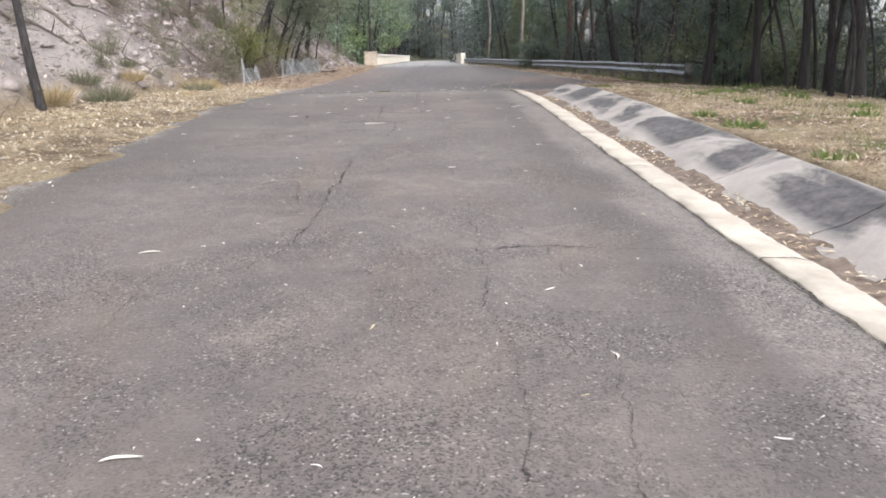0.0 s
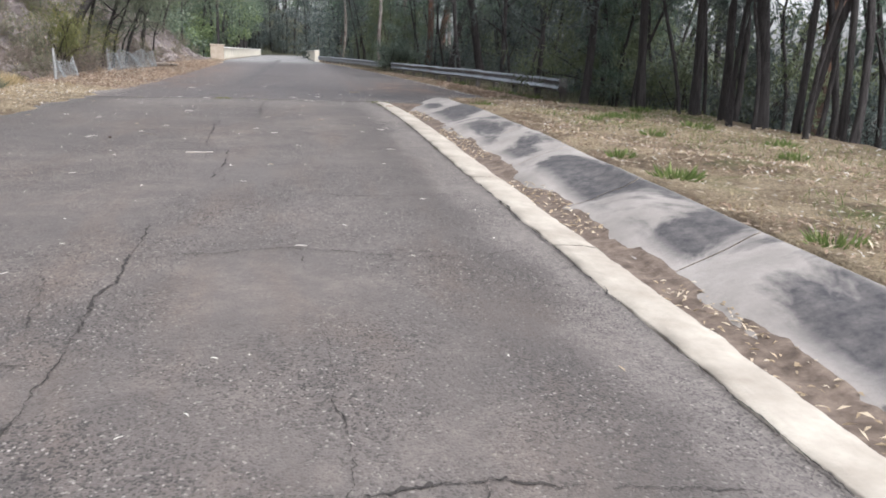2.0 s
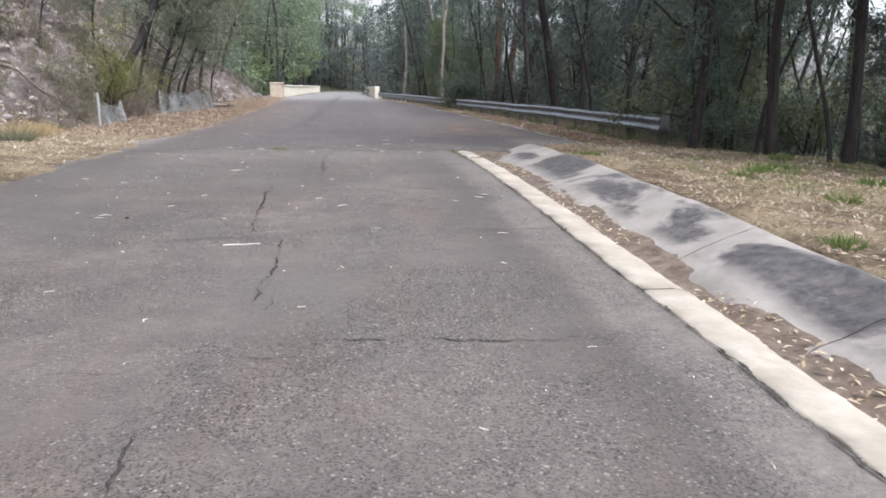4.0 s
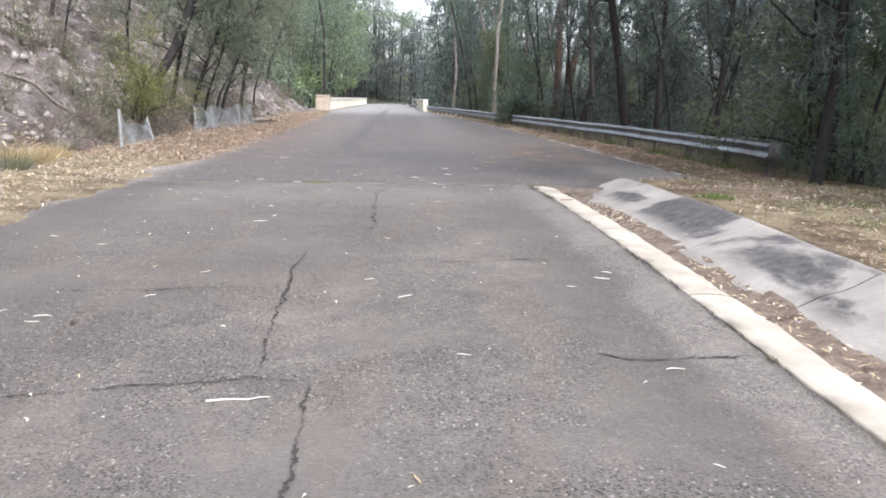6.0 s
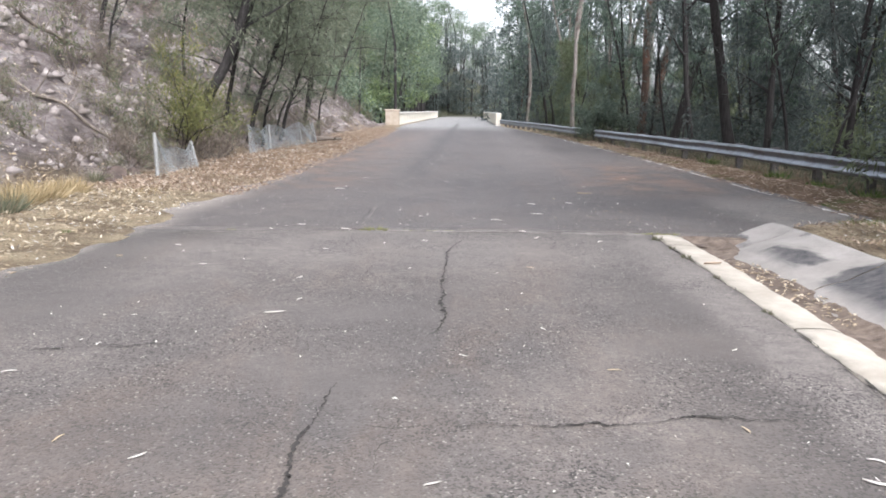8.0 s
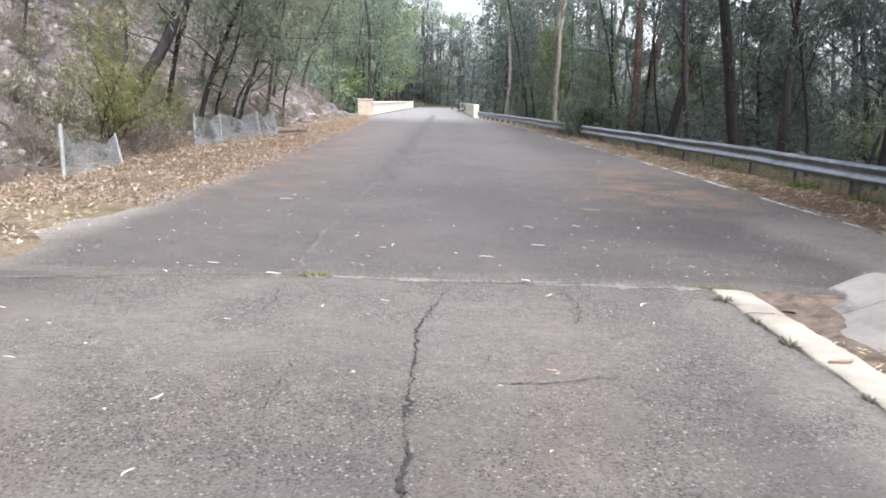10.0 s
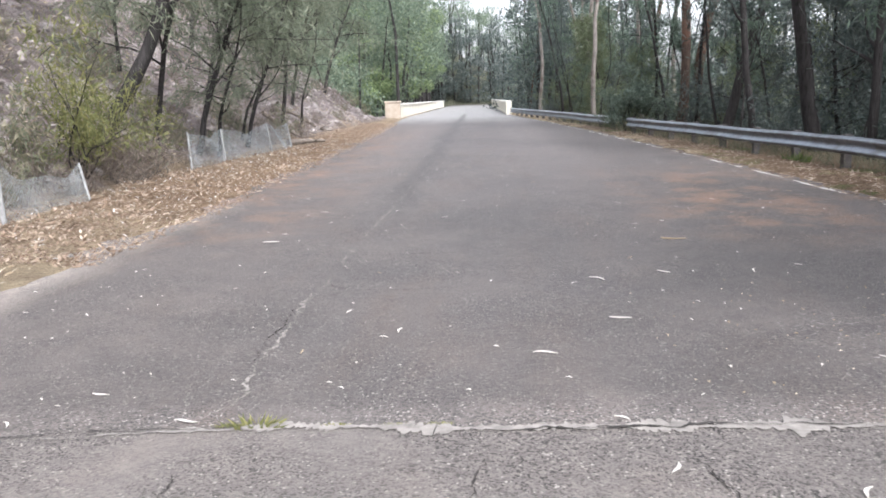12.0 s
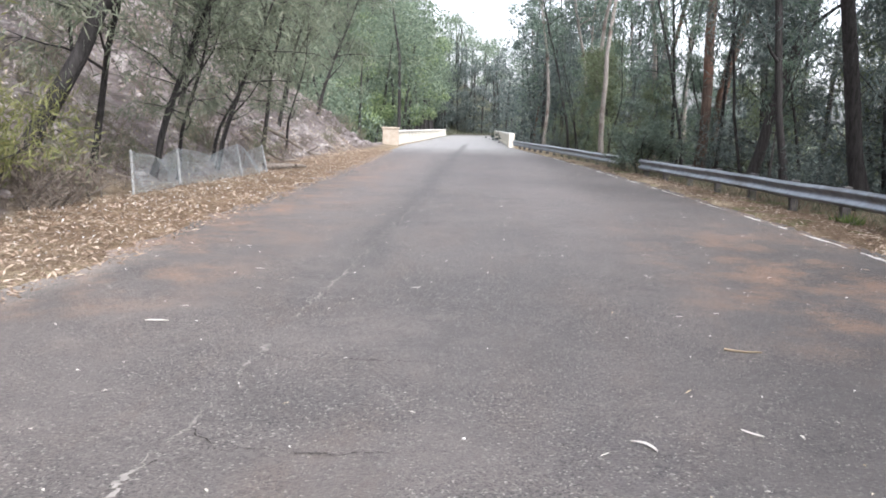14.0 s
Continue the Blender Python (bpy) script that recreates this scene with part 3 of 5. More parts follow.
NARROW = [
    [(0.14, 6.50), (0.18, 5.73), (0.21, 5.04), (0.21, 4.34), (0.20, 3.85)], [(0.26, 3.51), (0.28, 3.20), (0.27, 2.98), (0.28, 2.70), (0.24, 2.26), (0.27, 1.5)],
    [(-0.39, 19.25), (-0.42, 18.77), (-0.52, 18.44), (-0.56, 18.21)], [(0.46, 19.48), (0.43, 19.19), (0.47, 18.89), (0.47, 18.66), (0.40, 18.36)],
    [(-1.18, 17.59), (-1.14, 17.44), (-1.15, 17.19), (-1.12, 16.8)], [(-1.53, 19.14), (-1.49, 18.77), (-1.49, 18.54)], [(-1.32, 7.31), (-1.18, 6.64), (-1.13, 6.33)],
    [(-0.91, 6.1), (-0.92, 5.48), (-1.00, 4.99), (-1.13, 4.52)],
]
ACROSS = [
    [(-0.17, 4.94), (0.23, 4.90), (0.72, 4.95), (0.95, 4.89)], [(-3.10, 7.40), (-2.23, 7.53), (-1.21, 7.55)], [(-0.80, 7.51), (-0.04, 7.66), (0.82, 7.46), (1.40, 7.58)],
    [(-0.39, 9.32), (0.24, 9.29), (0.64, 9.24), (1.32, 9.27)], [(-0.71, 14.08), (-0.01, 14.12), (0.64, 14.23), (1.08, 14.25)],
    [(-1.99, 11.52), (-1.27, 11.62), (-0.95, 11.73), (-0.75, 11.71)], [(0.66, 12.11), (0.91, 12.01), (1.34, 12.01), (1.53, 12.07)],
    [(-2.48, 13.22), (-1.98, 13.25), (-1.61, 13.31), (-1.04, 13.33)], [(-3.16, 14.95), (-2.75, 15.03), (-2.20, 15.15), (-1.86, 15.20)], [(-0.27, 17.26), (0.04, 17.32), (0.44, 17.37)],
]
for k, (lines, wide, jag) in enumerate(((WIDE, 0.025, 0.013), (NARROW, 0.011, 0.013), (ACROSS, 0.017, 0.02))):
    for i, c in enumerate(lines):
        ribbon("crack", c, [0.004, wide * 0.8, wide * 0.55, wide * 1.1, wide * 0.6, wide, 0.006], M_CRACK, road_old, "", 0.007, jag, 40 * k + i)
# hairlines that branch off and fade
rh = random.Random(8)
for i in range(34):
    x, y = rh.uniform(-3.2, 1.1), rh.uniform(1.5, 18.2)
    ax, ay = (rh.uniform(0.5, 1.1), rh.uniform(-0.1, 0.12)) if i % 2 else (rh.uniform(-0.12, 0.12), rh.uniform(0.4, 1.2))
    ribbon("crack", [(x, y), (x + ax * 0.5, y + ay * 0.5 + rh.uniform(-0.05, 0.05)), (min(x + ax, 1.4), y + ay)], [0.002, 0.008, 0.003, 0.006, 0.002], M_CRACK, road_old, "", 0.006, 0.016, 200 + i)
# joint between the two surfaces: a pale lip and a dark gap
ribbon("joint_lip", [(-4.0, SEAM - 0.33), (-2.4, SEAM - 0.12), (-1.2, SEAM + 0.02), (-0.5, SEAM - 0.03), (1.5, SEAM - 0.02)], [0.02, 0.05, 0.012, 0.05, 0.1, 0.07, 0.15, 0.17], M_PALESEAM, road_old, "pale broken joint", 0.005, 0.012, 71)
ribbon("joint_gap", [(-3.9, SEAM - 0.36), (-3.24, SEAM - 0.27), (-2.46, SEAM - 0.09), (-1.9, SEAM - 0.01), (-1.4, SEAM)], [0.006, 0.02, 0.008, 0.018, 0.006], M_CRACK, road_old, "", 0.009, 0.012, 72)
ribbon("joint_gap", [(-0.45, SEAM - 0.08), (-0.05, SEAM - 0.06), (0.32, SEAM - 0.05), (0.69, SEAM - 0.02), (1.2, SEAM - 0.02)], [0.006, 0.022, 0.026, 0.018, 0.006], M_CRACK, road_old, "", 0.009, 0.012, 74)
ribbon("joint_gap", [(float(kerb_x(y)) - 0.012, y) for y in np.arange(-2, SEAM - 0.05, 0.8)], [0.004, 0.012, 0.018, 0.006, 0.02, 0.005, 0.016, 0.004, 0.014], M_CRACK, road_old, "", 0.012, 0.009, 73)
PALE = [[(-1.55, 19.7), (-1.50, 20.03), (-1.56, 20.38), (-1.61, 20.68), (-1.58, 20.99), (-1.60, 21.69), (-1.61, 22.30), (-1.56, 22.63), (-1.56, 23.73), (-1.58, 24.10)],
        [(-1.58, 24.4), (-1.58, 25.11), (-1.49, 27.90), (-1.32, 35.90)], [(-3.73, 26.07), (-3.26, 25.63)]]
for i, c in enumerate(PALE):
    ribbon("seam_filling", c, ([0.004, 0.022, 0.006, 0.026, 0.01, 0.034, 0.014, 0.018, 0.006, 0.022, 0.04], [0.004, 0.03, 0.01, 0.02, 0.01, 0.004], [0.01, 0.03, 0.01])[i], M_PALESEAM, road_new, "pale filled seam", 0.004, 0.02, 80 + i)
for i, c in enumerate([[(-1.58, 22.59), (-1.31, 22.36), (-1.01, 22.35), (-0.4, 22.4)], [(-1.56, 23.9), (-1.33, 23.74), (-1.12, 23.83), (-0.5, 23.8)], [(-1.6, 22.2), (-1.66, 21.3), (-1.6, 20.4)], [(0.1, 22.55), (0.4, 22.45), (0.75, 22.5)]]):
    ribbon("crack", c, [0.01, 0.005, 0.012, 0.003], M_CRACK, road_new, "", 0.004, 0.02, 88 + i)
# worn edge line
y0 = 20.6
rl = random.Random(4)
while y0 < 58:
    ln = rl.uniform(0.5, 2.2)
    pts = [(float(np.interp(y, [20.4, 22, 24, 37, 60], [4.75, 4.6, 4.55, 4.15, 3.1])), y) for y in np.linspace(y0, y0 + ln, 5)]
    ribbon("edge_line", pts, [0.03, 0.09, 0.07, 0.09, 0.03], M_PAINT, road_new, "worn white edge line", 0.005, 0.006, int(y0 * 10))
    y0 += ln + rl.uniform(0.2, 1.1)

# ---- kerb and gutter ----
kerb = thing("concrete_kerb", (0, 0, 0), "flat cream concrete kerb strip beside the asphalt", "kerb")
kerb["kind"] = "structure"
ky = -12.0
k_i = 0
while ky < SEAM - 0.05:
    k_end = min(ky + (2.44 if k_i % 2 else 3.1), SEAM - 0.05)
    ys = np.arange(ky + 0.008, k_end - 0.008 + 1e-6, (k_end - ky - 0.016) / 48)
    prof = [(0.0, -0.3), (0.0, 0.0), (0.012, 0.009), (0.1, 0.010), (0.21, 0.006), (0.29, -0.012), (0.35, -0.055), (0.39, -0.3)]
    V = []
    for y in ys:
        for j, (px, pz) in enumerate(prof):
            wob = 0.016 * float(wave(px * 9, y, 3.5, 2.0)) + 0.012 * float(wave(px * 20, y, 14.0, 5.0)) + 0.006 * float(wave(px * 40, y, 41.0, 1.0))
            V.append((float(kerb_x(y)) + px + wob, y, float(fall(y)) + pz + 0.005 * float(wave(px * 5, y, 2.0)) - 0.0066))
    n = len(prof)
    i = (np.arange(len(ys) - 1)[:, None] * n + np.arange(n - 1)[None, :]).reshape(-1)
    me = fast_mesh("kerb_slab", V, np.stack([i, i + n, i + n + 1, i + 1], axis=-1))
    solid("kerb_slab", smooth(me), M_KERB, kerb)
    ky, k_i = k_end, k_i + 1

gutter = thing("concrete_gutter", (2.06, 0, 0), "stained concrete gutter wall with black mould patches", "gutter")
gutter["kind"] = "structure"
gyy = -12.0
while gyy < SEAM:
    g_end = min(gyy + 1.95, SEAM + 0.15)
    m = 22
    V = []
    us = np.linspace(0, 1, 14)
    for a in range(m + 1):
        for u in us:
            # joints run askew across the wall
            y = gyy + 0.006 + (g_end - gyy - 0.012) * a / m + 0.22 * (u - 0.5) * (1 if gyy > -11 else 0)
            swell = 0.035 * math.sin((y - 0.4) * 2 * math.pi / 1.95) * math.sin(math.pi * u) + 0.03 * float(wave(u * 2, y, 1.6))
            x = 0.17 + 0.85 * u + 0.02 * float(wave(u, y, 2.5)) * (0 if u in (0, 1) else 1)
            z = -0.15 + 0.285 * (u ** 0.8) + swell * (0.3 + u * (1 - u) * 2.2)
            if u > 0.93:
                z -= (u - 0.93) * 0.5
            V.append((x + float(aside(y)), y, z + float(fall(y))))
    n = len(us)
    i = (np.arange(m)[:, None] * n + np.arange(n - 1)[None, :]).reshape(-1)
    solid("gutter_slab", smooth(fast_mesh("gutter_slab", V, np.stack([i, i + 1, i + n + 1, i + n], axis=-1))), M_GUTTER, gutter)
    gyy = g_end
bed_y = np.arange(-12, SEAM - 0.3, 0.08)
bed_u = np.linspace(0, 1, 9)
V = []
for y in bed_y:
    for u in bed_u:
        end = float(sstep(18.7, 19.55, y)) * 0.075
        V.append((1.95 + float(aside(y)) + 0.44 * u, y, float(fall(y)) + end - 0.08 - 0.05 * math.sin(math.pi * min(1, u * 1.15)) - 0.015 * u + 0.016 * float(wave(u * 3, y, 4.0)) + 0.01 * float(wave(u * 8, y, 11.0))))
n = len(bed_u)
i = (np.arange(len(bed_y) - 1)[:, None] * n + np.arange(n - 1)[None, :]).reshape(-1)
solid("gutter_silt", smooth(fast_mesh("gutter_silt", V, np.stack([i, i + 1, i + n + 1, i + n], axis=-1))), M_SILT, None, "brown silt and soil lying in the gutter", "structure", "soil")

solid("gutter_silt", sheet("gutter_silt", np.arange(1.66, 3.2, 0.06), np.arange(SEAM - 0.42, SEAM + 0.2, 0.05), lambda x, y: road_z(x, y) - 0.007 - 0.12 * sstep(SEAM - 0.12, SEAM - 0.42, y) * sstep(2.0, 2.2, x) - 0.05 * sstep(SEAM, SEAM - 0.1, y) * sstep(2.12, 2.05, x) + 0.005 * wave(x, y, 9.0)), M_SILT, None, "dusty soil at the end of the gutter", "structure", "soil")

# ---- bridge ----
BR0, BR1 = 75.0, 152.0


def parapet(x, y0, y1, side, label):
    p = thing("bridge_parapet", (x, y0, float(fall(y0))), label, "parapet")
    n = 16
    step = (y1 - y0) / n
    for k in range(n):
        za, zb = float(fall(y0 + k * step)) - float(fall(y0)), float(fall(y0 + (k + 1) * step)) - float(fall(y0))
        tilt = Matrix.Translation((0, k * step, za)) @ Matrix.Rotation(math.atan2(zb - za, step), 4, "X")
        bm = bmesh.new()
        box(bm, (-0.13, 0.02, -0.6), (0.13, step - 0.02, 0.86), 0.015, tilt)
        box(bm, (-0.19, 0.1, 0.0), (0.19, step - 0.1, 0.18), 0.02, tilt)
        part("wall_panel", bm, M_PARAPET, p)
        bm = bmesh.new()
        box(bm, (-0.2, 0, 0.865), (0.2, step - 0.01, 0.99), 0.025, tilt)
        part("coping", bm, M_COPING, p, "weathered coping")
    bm = bmesh.new()
    box(bm, (-0.75 if side < 0 else -0.2, -0.5, -0.8), (0.3 if side < 0 else 0.2, 0.0, 1.08 if side < 0 else 0.95), 0.03)
    if side < 0:
        box(bm, (-0.8, -0.55, 1.08), (0.35, 0.05, 1.2), 0.03)
    part("end_pillar", bm, M_PILLAR if side < 0 else M_PARAPET, p, "sandy end pillar" if side < 0 else "")
    return p


parapet(-6.05, BR0, BR1, -1, "cream-painted concrete bridge parapet with a tan end pillar")
parapet(1.8, BR0 + 3.5, BR1, 1, "cream-painted concrete bridge parapet beside the steel rail")
bm = bmesh.new()
for k in range(4):
    ya, yb = BR0 + 4 + k * 18, BR0 + 5.5 + k * 18
    z = float(fall(ya))
    box(bm, (-6.1, ya, z - 16), (2.3, yb, z - 0.46), 0.05)
part("bridge_pier", bm, M_COPING, None, "grey concrete piers under the bridge deck", "structure", "bridge")

# ---- guard rails ----
WPROF = [(0.0, 0.156), (0.018, 0.154), (0.075, 0.122), (0.083, 0.1), (0.075, 0.074), (0.012, 0.032), (0.004, 0.0), (0.012, -0.032), (0.075, -0.074), (0.083, -0.1), (0.075, -0.122), (0.018, -0.154), (0.0, -0.156)]


bm = bmesh.new()
bmesh.ops.create_icosphere(bm, subdivisions=1, radius=0.016)
BOLT = bpy.data.meshes.new("bolt")
bm.to_mesh(BOLT)
bm.free()
BOLT.materials.append(M_STEEL)


def guard_rail(ya, yb, label, flare):
    """Double-wave beam on posts between two places along the road; the beam's face is towards the road."""
    za = float(fall(ya))
    r = thing("guard_rail", (float(rail_x(ya)), ya, za - 0.2), label, "guard rail")
    o = np.array([float(rail_x(ya)), ya, za - 0.2])

    def at(y):
        return np.array([float(rail_x(y)), y, float(fall(y)) + 0.495 - 0.156 + 0.012 * float(wave(0, y, 0.9))]) - o

    n = max(1, round((yb - ya) / 4))
    L = (yb - ya) / n
    for k in range(n):
        y_s, y_e = ya + k * L, ya + (k + 1) * L + (0.3 if k < n - 1 else 0)
        V, Q = [], []
        m = 9
        for a in range(m):
            y = y_s + (y_e - y_s) * a / (m - 1)
            c = at(min(y, yb))
            t = unit(at(min(y, yb) + 0.1) - at(min(y, yb) - 0.1))
            side = np.array([-t[1], t[0], 0.0])
            off = 0.006 * (k % 2)
            ring = [c + side * (u + off) + np.array([0, 0, v]) for u, v in WPROF] + [c + side * (u + off - 0.005) + np.array([0, 0, v]) for u, v in reversed(WPROF)]
            V += ring
        w = len(WPROF) * 2
        for a in range(m - 1):
            for j in range(w):
                Q.append((a * w + j, a * w + (j + 1) % w, (a + 1) * w + (j + 1) % w, (a + 1) * w + j))
        panel = solid("rail_panel", fast_mesh("rail_panel", V, Q), M_STEEL, r)
        for dy, dz in ((0.08, 0.1), (0.08, -0.1), (0.22, 0.1), (0.22, -0.1), (0.15, 0.0)):
            bolt = new("bolt", BOLT)
            bolt.parent = panel
            bolt.matrix_basis = Matrix.Translation(at(y_s + dy) + np.array([-0.086 if dz else -0.01, 0, dz]))
    y = ya + 0.35
    while y < yb:
        c = at(y)
        bm = bmesh.new()
        gz = float(ground_z(o[0] + c[0] + 0.15, y)) - o[2]
        box(bm, (c[0] + 0.11, c[1] - 0.075, gz - 0.3), (c[0] + 0.26, c[1] + 0.075, c[2] + 0.17), 0.008)
        post = part("post", bm, M_DARKPOST, r, "dark weathered post")
        bm = bmesh.new()
        box(bm, (c[0] + 0.004, c[1] - 0.06, c[2] - 0.15), (c[0] + 0.11, c[1] + 0.06, c[2] + 0.15), 0.006)
        part("spacer_block", bm, M_DARKPOST, post)
        y += 2.0
    # flared end plate
    ye = ya if flare < 0 else yb
    c = at(ye)
    V, Q = [], []
    for a in range(7):
        s = a / 6
        for v in (0.165 * (1 + 0.12 * s), -0.165 * (1 + 0.12 * s)):
            V.append(c + np.array([0.04 + 0.16 * s * s - 0.09, flare * 0.17 * s, v]))
        for v in (-0.165 * (1 + 0.12 * s), 0.165 * (1 + 0.12 * s)):
            V.append(c + np.array([0.05 + 0.16 * s * s - 0.09, flare * 0.17 * s + 0.004, v]))
    for a in range(6):
        for j in range(4):
            Q.append((a * 4 + j, a * 4 + (j + 1) % 4, (a + 1) * 4 + (j + 1) % 4, (a + 1) * 4 + j))
    Q.append((24, 25, 26, 27))
    solid("end_plate", fast_mesh("end_plate", V, Q), M_DARKPOST, r, "flared dark end plate")
    return r


guard_rail(23.5, 45.9, "galvanised double-wave steel guard rail on dark posts", -1)
guard_rail(48.5, 76.5, "weathered steel guard rail running to the bridge", 1)

# ---- chain-link fence ----
FPOSTS = [(-6.02, 25.9, 0.80, -0.03, 0.0), (-5.97, 28.05, 0.55, -0.32, 0.25), (-6.2, 33.1, 0.78, -0.05, 0.02), (-6.17, 35.3, 0.74, -0.09, 0.05), (-5.95, 38.8, 0.78, -0.16, 0.06), (-5.8, 40.6, 0.72, -0.2, 0.05)]
fence = thing("chain_link_fence", (-6.02, 25.9, float(ground_z(-6.02, 25.9))), "sagging chain-link fence on leaning pale posts", "fence")
fo = np.array(fence.matrix_basis.translation)
tops, bases = [], []
for px, py, ph, lx, ly in FPOSTS:
    b = np.array([px, py, float(ground_z(px, py)) - 0.02])
    t = b + np.array([lx * ph, ly * ph, ph])
    tops.append(t)
    bases.append(b)
    tb = Tubes()
    f = np.linspace(-0.2, 1, 7)[:, None]
    rr = 0.036 if py < 27 else (0.02 if py < 29 else 0.026)
    tb.add(b + (t - b) * f - fo, [rr] * 6 + [rr * 0.8], 7)
    tb.add(np.array([t, t + (t - b) * 0.012]) - fo, [rr * 0.8, 0.001], 7)
    solid("post", tb.mesh("post"), M_FPOST, fence, "pale weathered post")
rngf = np.random.default_rng(5)
for k in range(5):
    if k == 1:
        continue
    b0, b1, t0, t1 = bases[k], bases[k + 1], tops[k], tops[k + 1]
    L = np.linalg.norm(b1 - b0)
    sag = 0.16 if k != 0 else 0.28
    tb = Tubes()
    n = int(L / 0.06)

    def net(u, v):
        u = np.clip(u, 0, 1)
        top = t0 + (t1 - t0) * u - np.array([0, 0, 1.0]) * sag * math.sin(math.pi * u) * (1 + 0.3 * math.sin(u * 9 + k))
        bot = b0 + (b1 - b0) * u
        p = bot + (top - bot) * v
        return p + np.array([0.07 * math.sin(u * 7 + v * 3 + k) * math.sin(math.pi * u), 0, 0]) - fo

    for a in range(-12, n + 1):
        for s in (1, -1):
            pts = []
            for b in range(7):
                v = b / 6
                u = (a + (v * 12 if s > 0 else 12 - v * 12)) / n
                if 0 <= u <= 1:
                    pts.append(net(u, v))
            if len(pts) > 1:
                tb.add(pts, [0.0028] * len(pts), 3)
    tb.add([net(u, 1) for u in np.linspace(0, 1, 12)], [0.003] * 12, 4)
    solid("wire_mesh", tb.mesh("wire_mesh"), M_WIRE, fence, "grey chain-link mesh")


# ---- plants ----
def tree(name, label, group, seed, height, radius, bare, spread_, leaves, leaf_len, leaf_w, m_bark, m_leaf, droop, lean=(0, 0), limbs=11, hang=0.5, up=0.7, category="tree"):
    """A tree at the origin: trunk, branches with twigs, and a crown of single leaves round the twigs."""
    rng = np.random.default_rng(seed)
    root = thing(name, (0, 0, 0), label, category, group)
    n = 14
    tr = bent((0, 0, -0.3), (lean[0], lean[1], 1), height * 1.02, n, rng, 0.08, (0, 0, 0.03))
    rad = radius * (1 - np.linspace(0, 1, n) ** 1.1 * 0.9)
    rad[0] *= 1.35
    tb = Tubes()
    tb.add(tr, rad, 8, 0.1, rng)
    br = tb
    hubs, ways = [], []
    for k in range(limbs):
        f = bare + (1 - bare) * (k + rng.random() * 0.8) / limbs
        f = min(f, 0.97)
        i = f * (n - 1)
        p = tr[int(i)] + (tr[min(int(i) + 1, n - 1)] - tr[int(i)]) * (i - int(i))
        a = rng.random() * 2 * math.pi
        ln = spread_ * (0.45 + 0.75 * rng.random()) * (1.15 - 0.55 * f)
        d = np.array([math.cos(a), math.sin(a), up * (0.5 + rng.random())])
        pts = bent(p, d, ln, 6, rng, 0.16, (0, 0, 0.05 - droop * 0.12))
        r0 = max(0.012, radius * (1 - f) * 0.55)
        br.add(pts, np.linspace(r0, 0.006, 6), 5)
        for j in range(1, 6):
            for _ in range(2):
                w = rng.normal(size=3) * np.array([1, 1, 0.6]) + unit(pts[j] - pts[j - 1]) * 0.8
                tw = bent(pts[j], w, ln * (0.22 + 0.25 * rng.random()), 4, rng, 0.25, (0, 0, -droop * 0.3))
                if rng.random() < 0.5:
                    br.add(tw[[0, 2, 3]], [0.009, 0.006, 0.002], 3)
                for q in tw[1:]:
                    hubs.append(q)
                    ways.append(unit(w))
    solid("trunk", br.mesh("trunk"), m_bark, root)
    hubs, ways = np.array(hubs), np.array(ways)
    # uneven crown: some twigs carry many leaves, some few
    weight = rng.random(len(hubs)) ** 3.4 + 0.012
    pick = rng.choice(len(hubs), leaves, p=weight / weight.sum())
    c = hubs[pick] + rng.normal(size=(leaves, 3)) * (0.12 + 0.035 * spread_) * np.array([1, 1, 0.75])
    d = rng.normal(size=(leaves, 3)) * (1 - hang) + ways[pick] * 0.3 + np.array([0, 0, -1.0]) * hang * 1.3
    me = blades("crown", c, d, leaf_len * (0.6 + 0.8 * rng.random(leaves)), leaf_w * (0.7 + 0.6 * rng.random(leaves)), rng)
    solid("crown", me, m_leaf, root)
    return root


def shrub(name, label, group, seed, height, width, leaves, leaf_len, leaf_w, m_leaf, m_wood=None, hang=0.0, category="shrub"):
    rng = np.random.default_rng(seed)
    root = thing(name, (0, 0, 0), label, category, group)
    br = Tubes()
    hubs = []
    for k in range(8):
        a = rng.random() * 2 * math.pi
        d = np.array([math.cos(a) * width / height * 0.7, math.sin(a) * width / height * 0.7, 0.6 + rng.random()])
        pts = bent((rng.normal() * 0.08, rng.normal() * 0.08, -0.05), d, height * (0.5 + 0.6 * rng.random()), 6, rng, 0.22)
        br.add(pts, np.linspace(0.018, 0.004, 6), 3)
        for j in range(2, 6):
            for _ in range(1):
                tw = bent(pts[j], rng.normal(size=3) + np.array([0, 0, 0.5]), height * 0.25 * (0.4 + rng.random()), 3, rng, 0.3)
                br.add(tw, [0.006, 0.004, 0.002], 3)
                hubs += [tw[1], tw[2]]
    solid("stem", br.mesh("stem"), m_wood or M_BARK, root)
    hubs = np.array(hubs)
    weight = rng.random(len(hubs)) ** 1.6 + 0.05
    pick = rng.choice(len(hubs), leaves, p=weight / weight.sum())
    c = hubs[pick] + rng.normal(size=(leaves, 3)) * 0.09 * math.sqrt(height)
    c[:, 2] = np.maximum(c[:, 2], 0.02)
    d = rng.normal(size=(leaves, 3)) + np.array([0, 0, 0.7 - 2 * hang])
    solid("foliage", blades("foliage", c, d, leaf_len * (0.6 + 0.8 * rng.random(leaves)), leaf_w, rng), m_leaf, root)
    return root


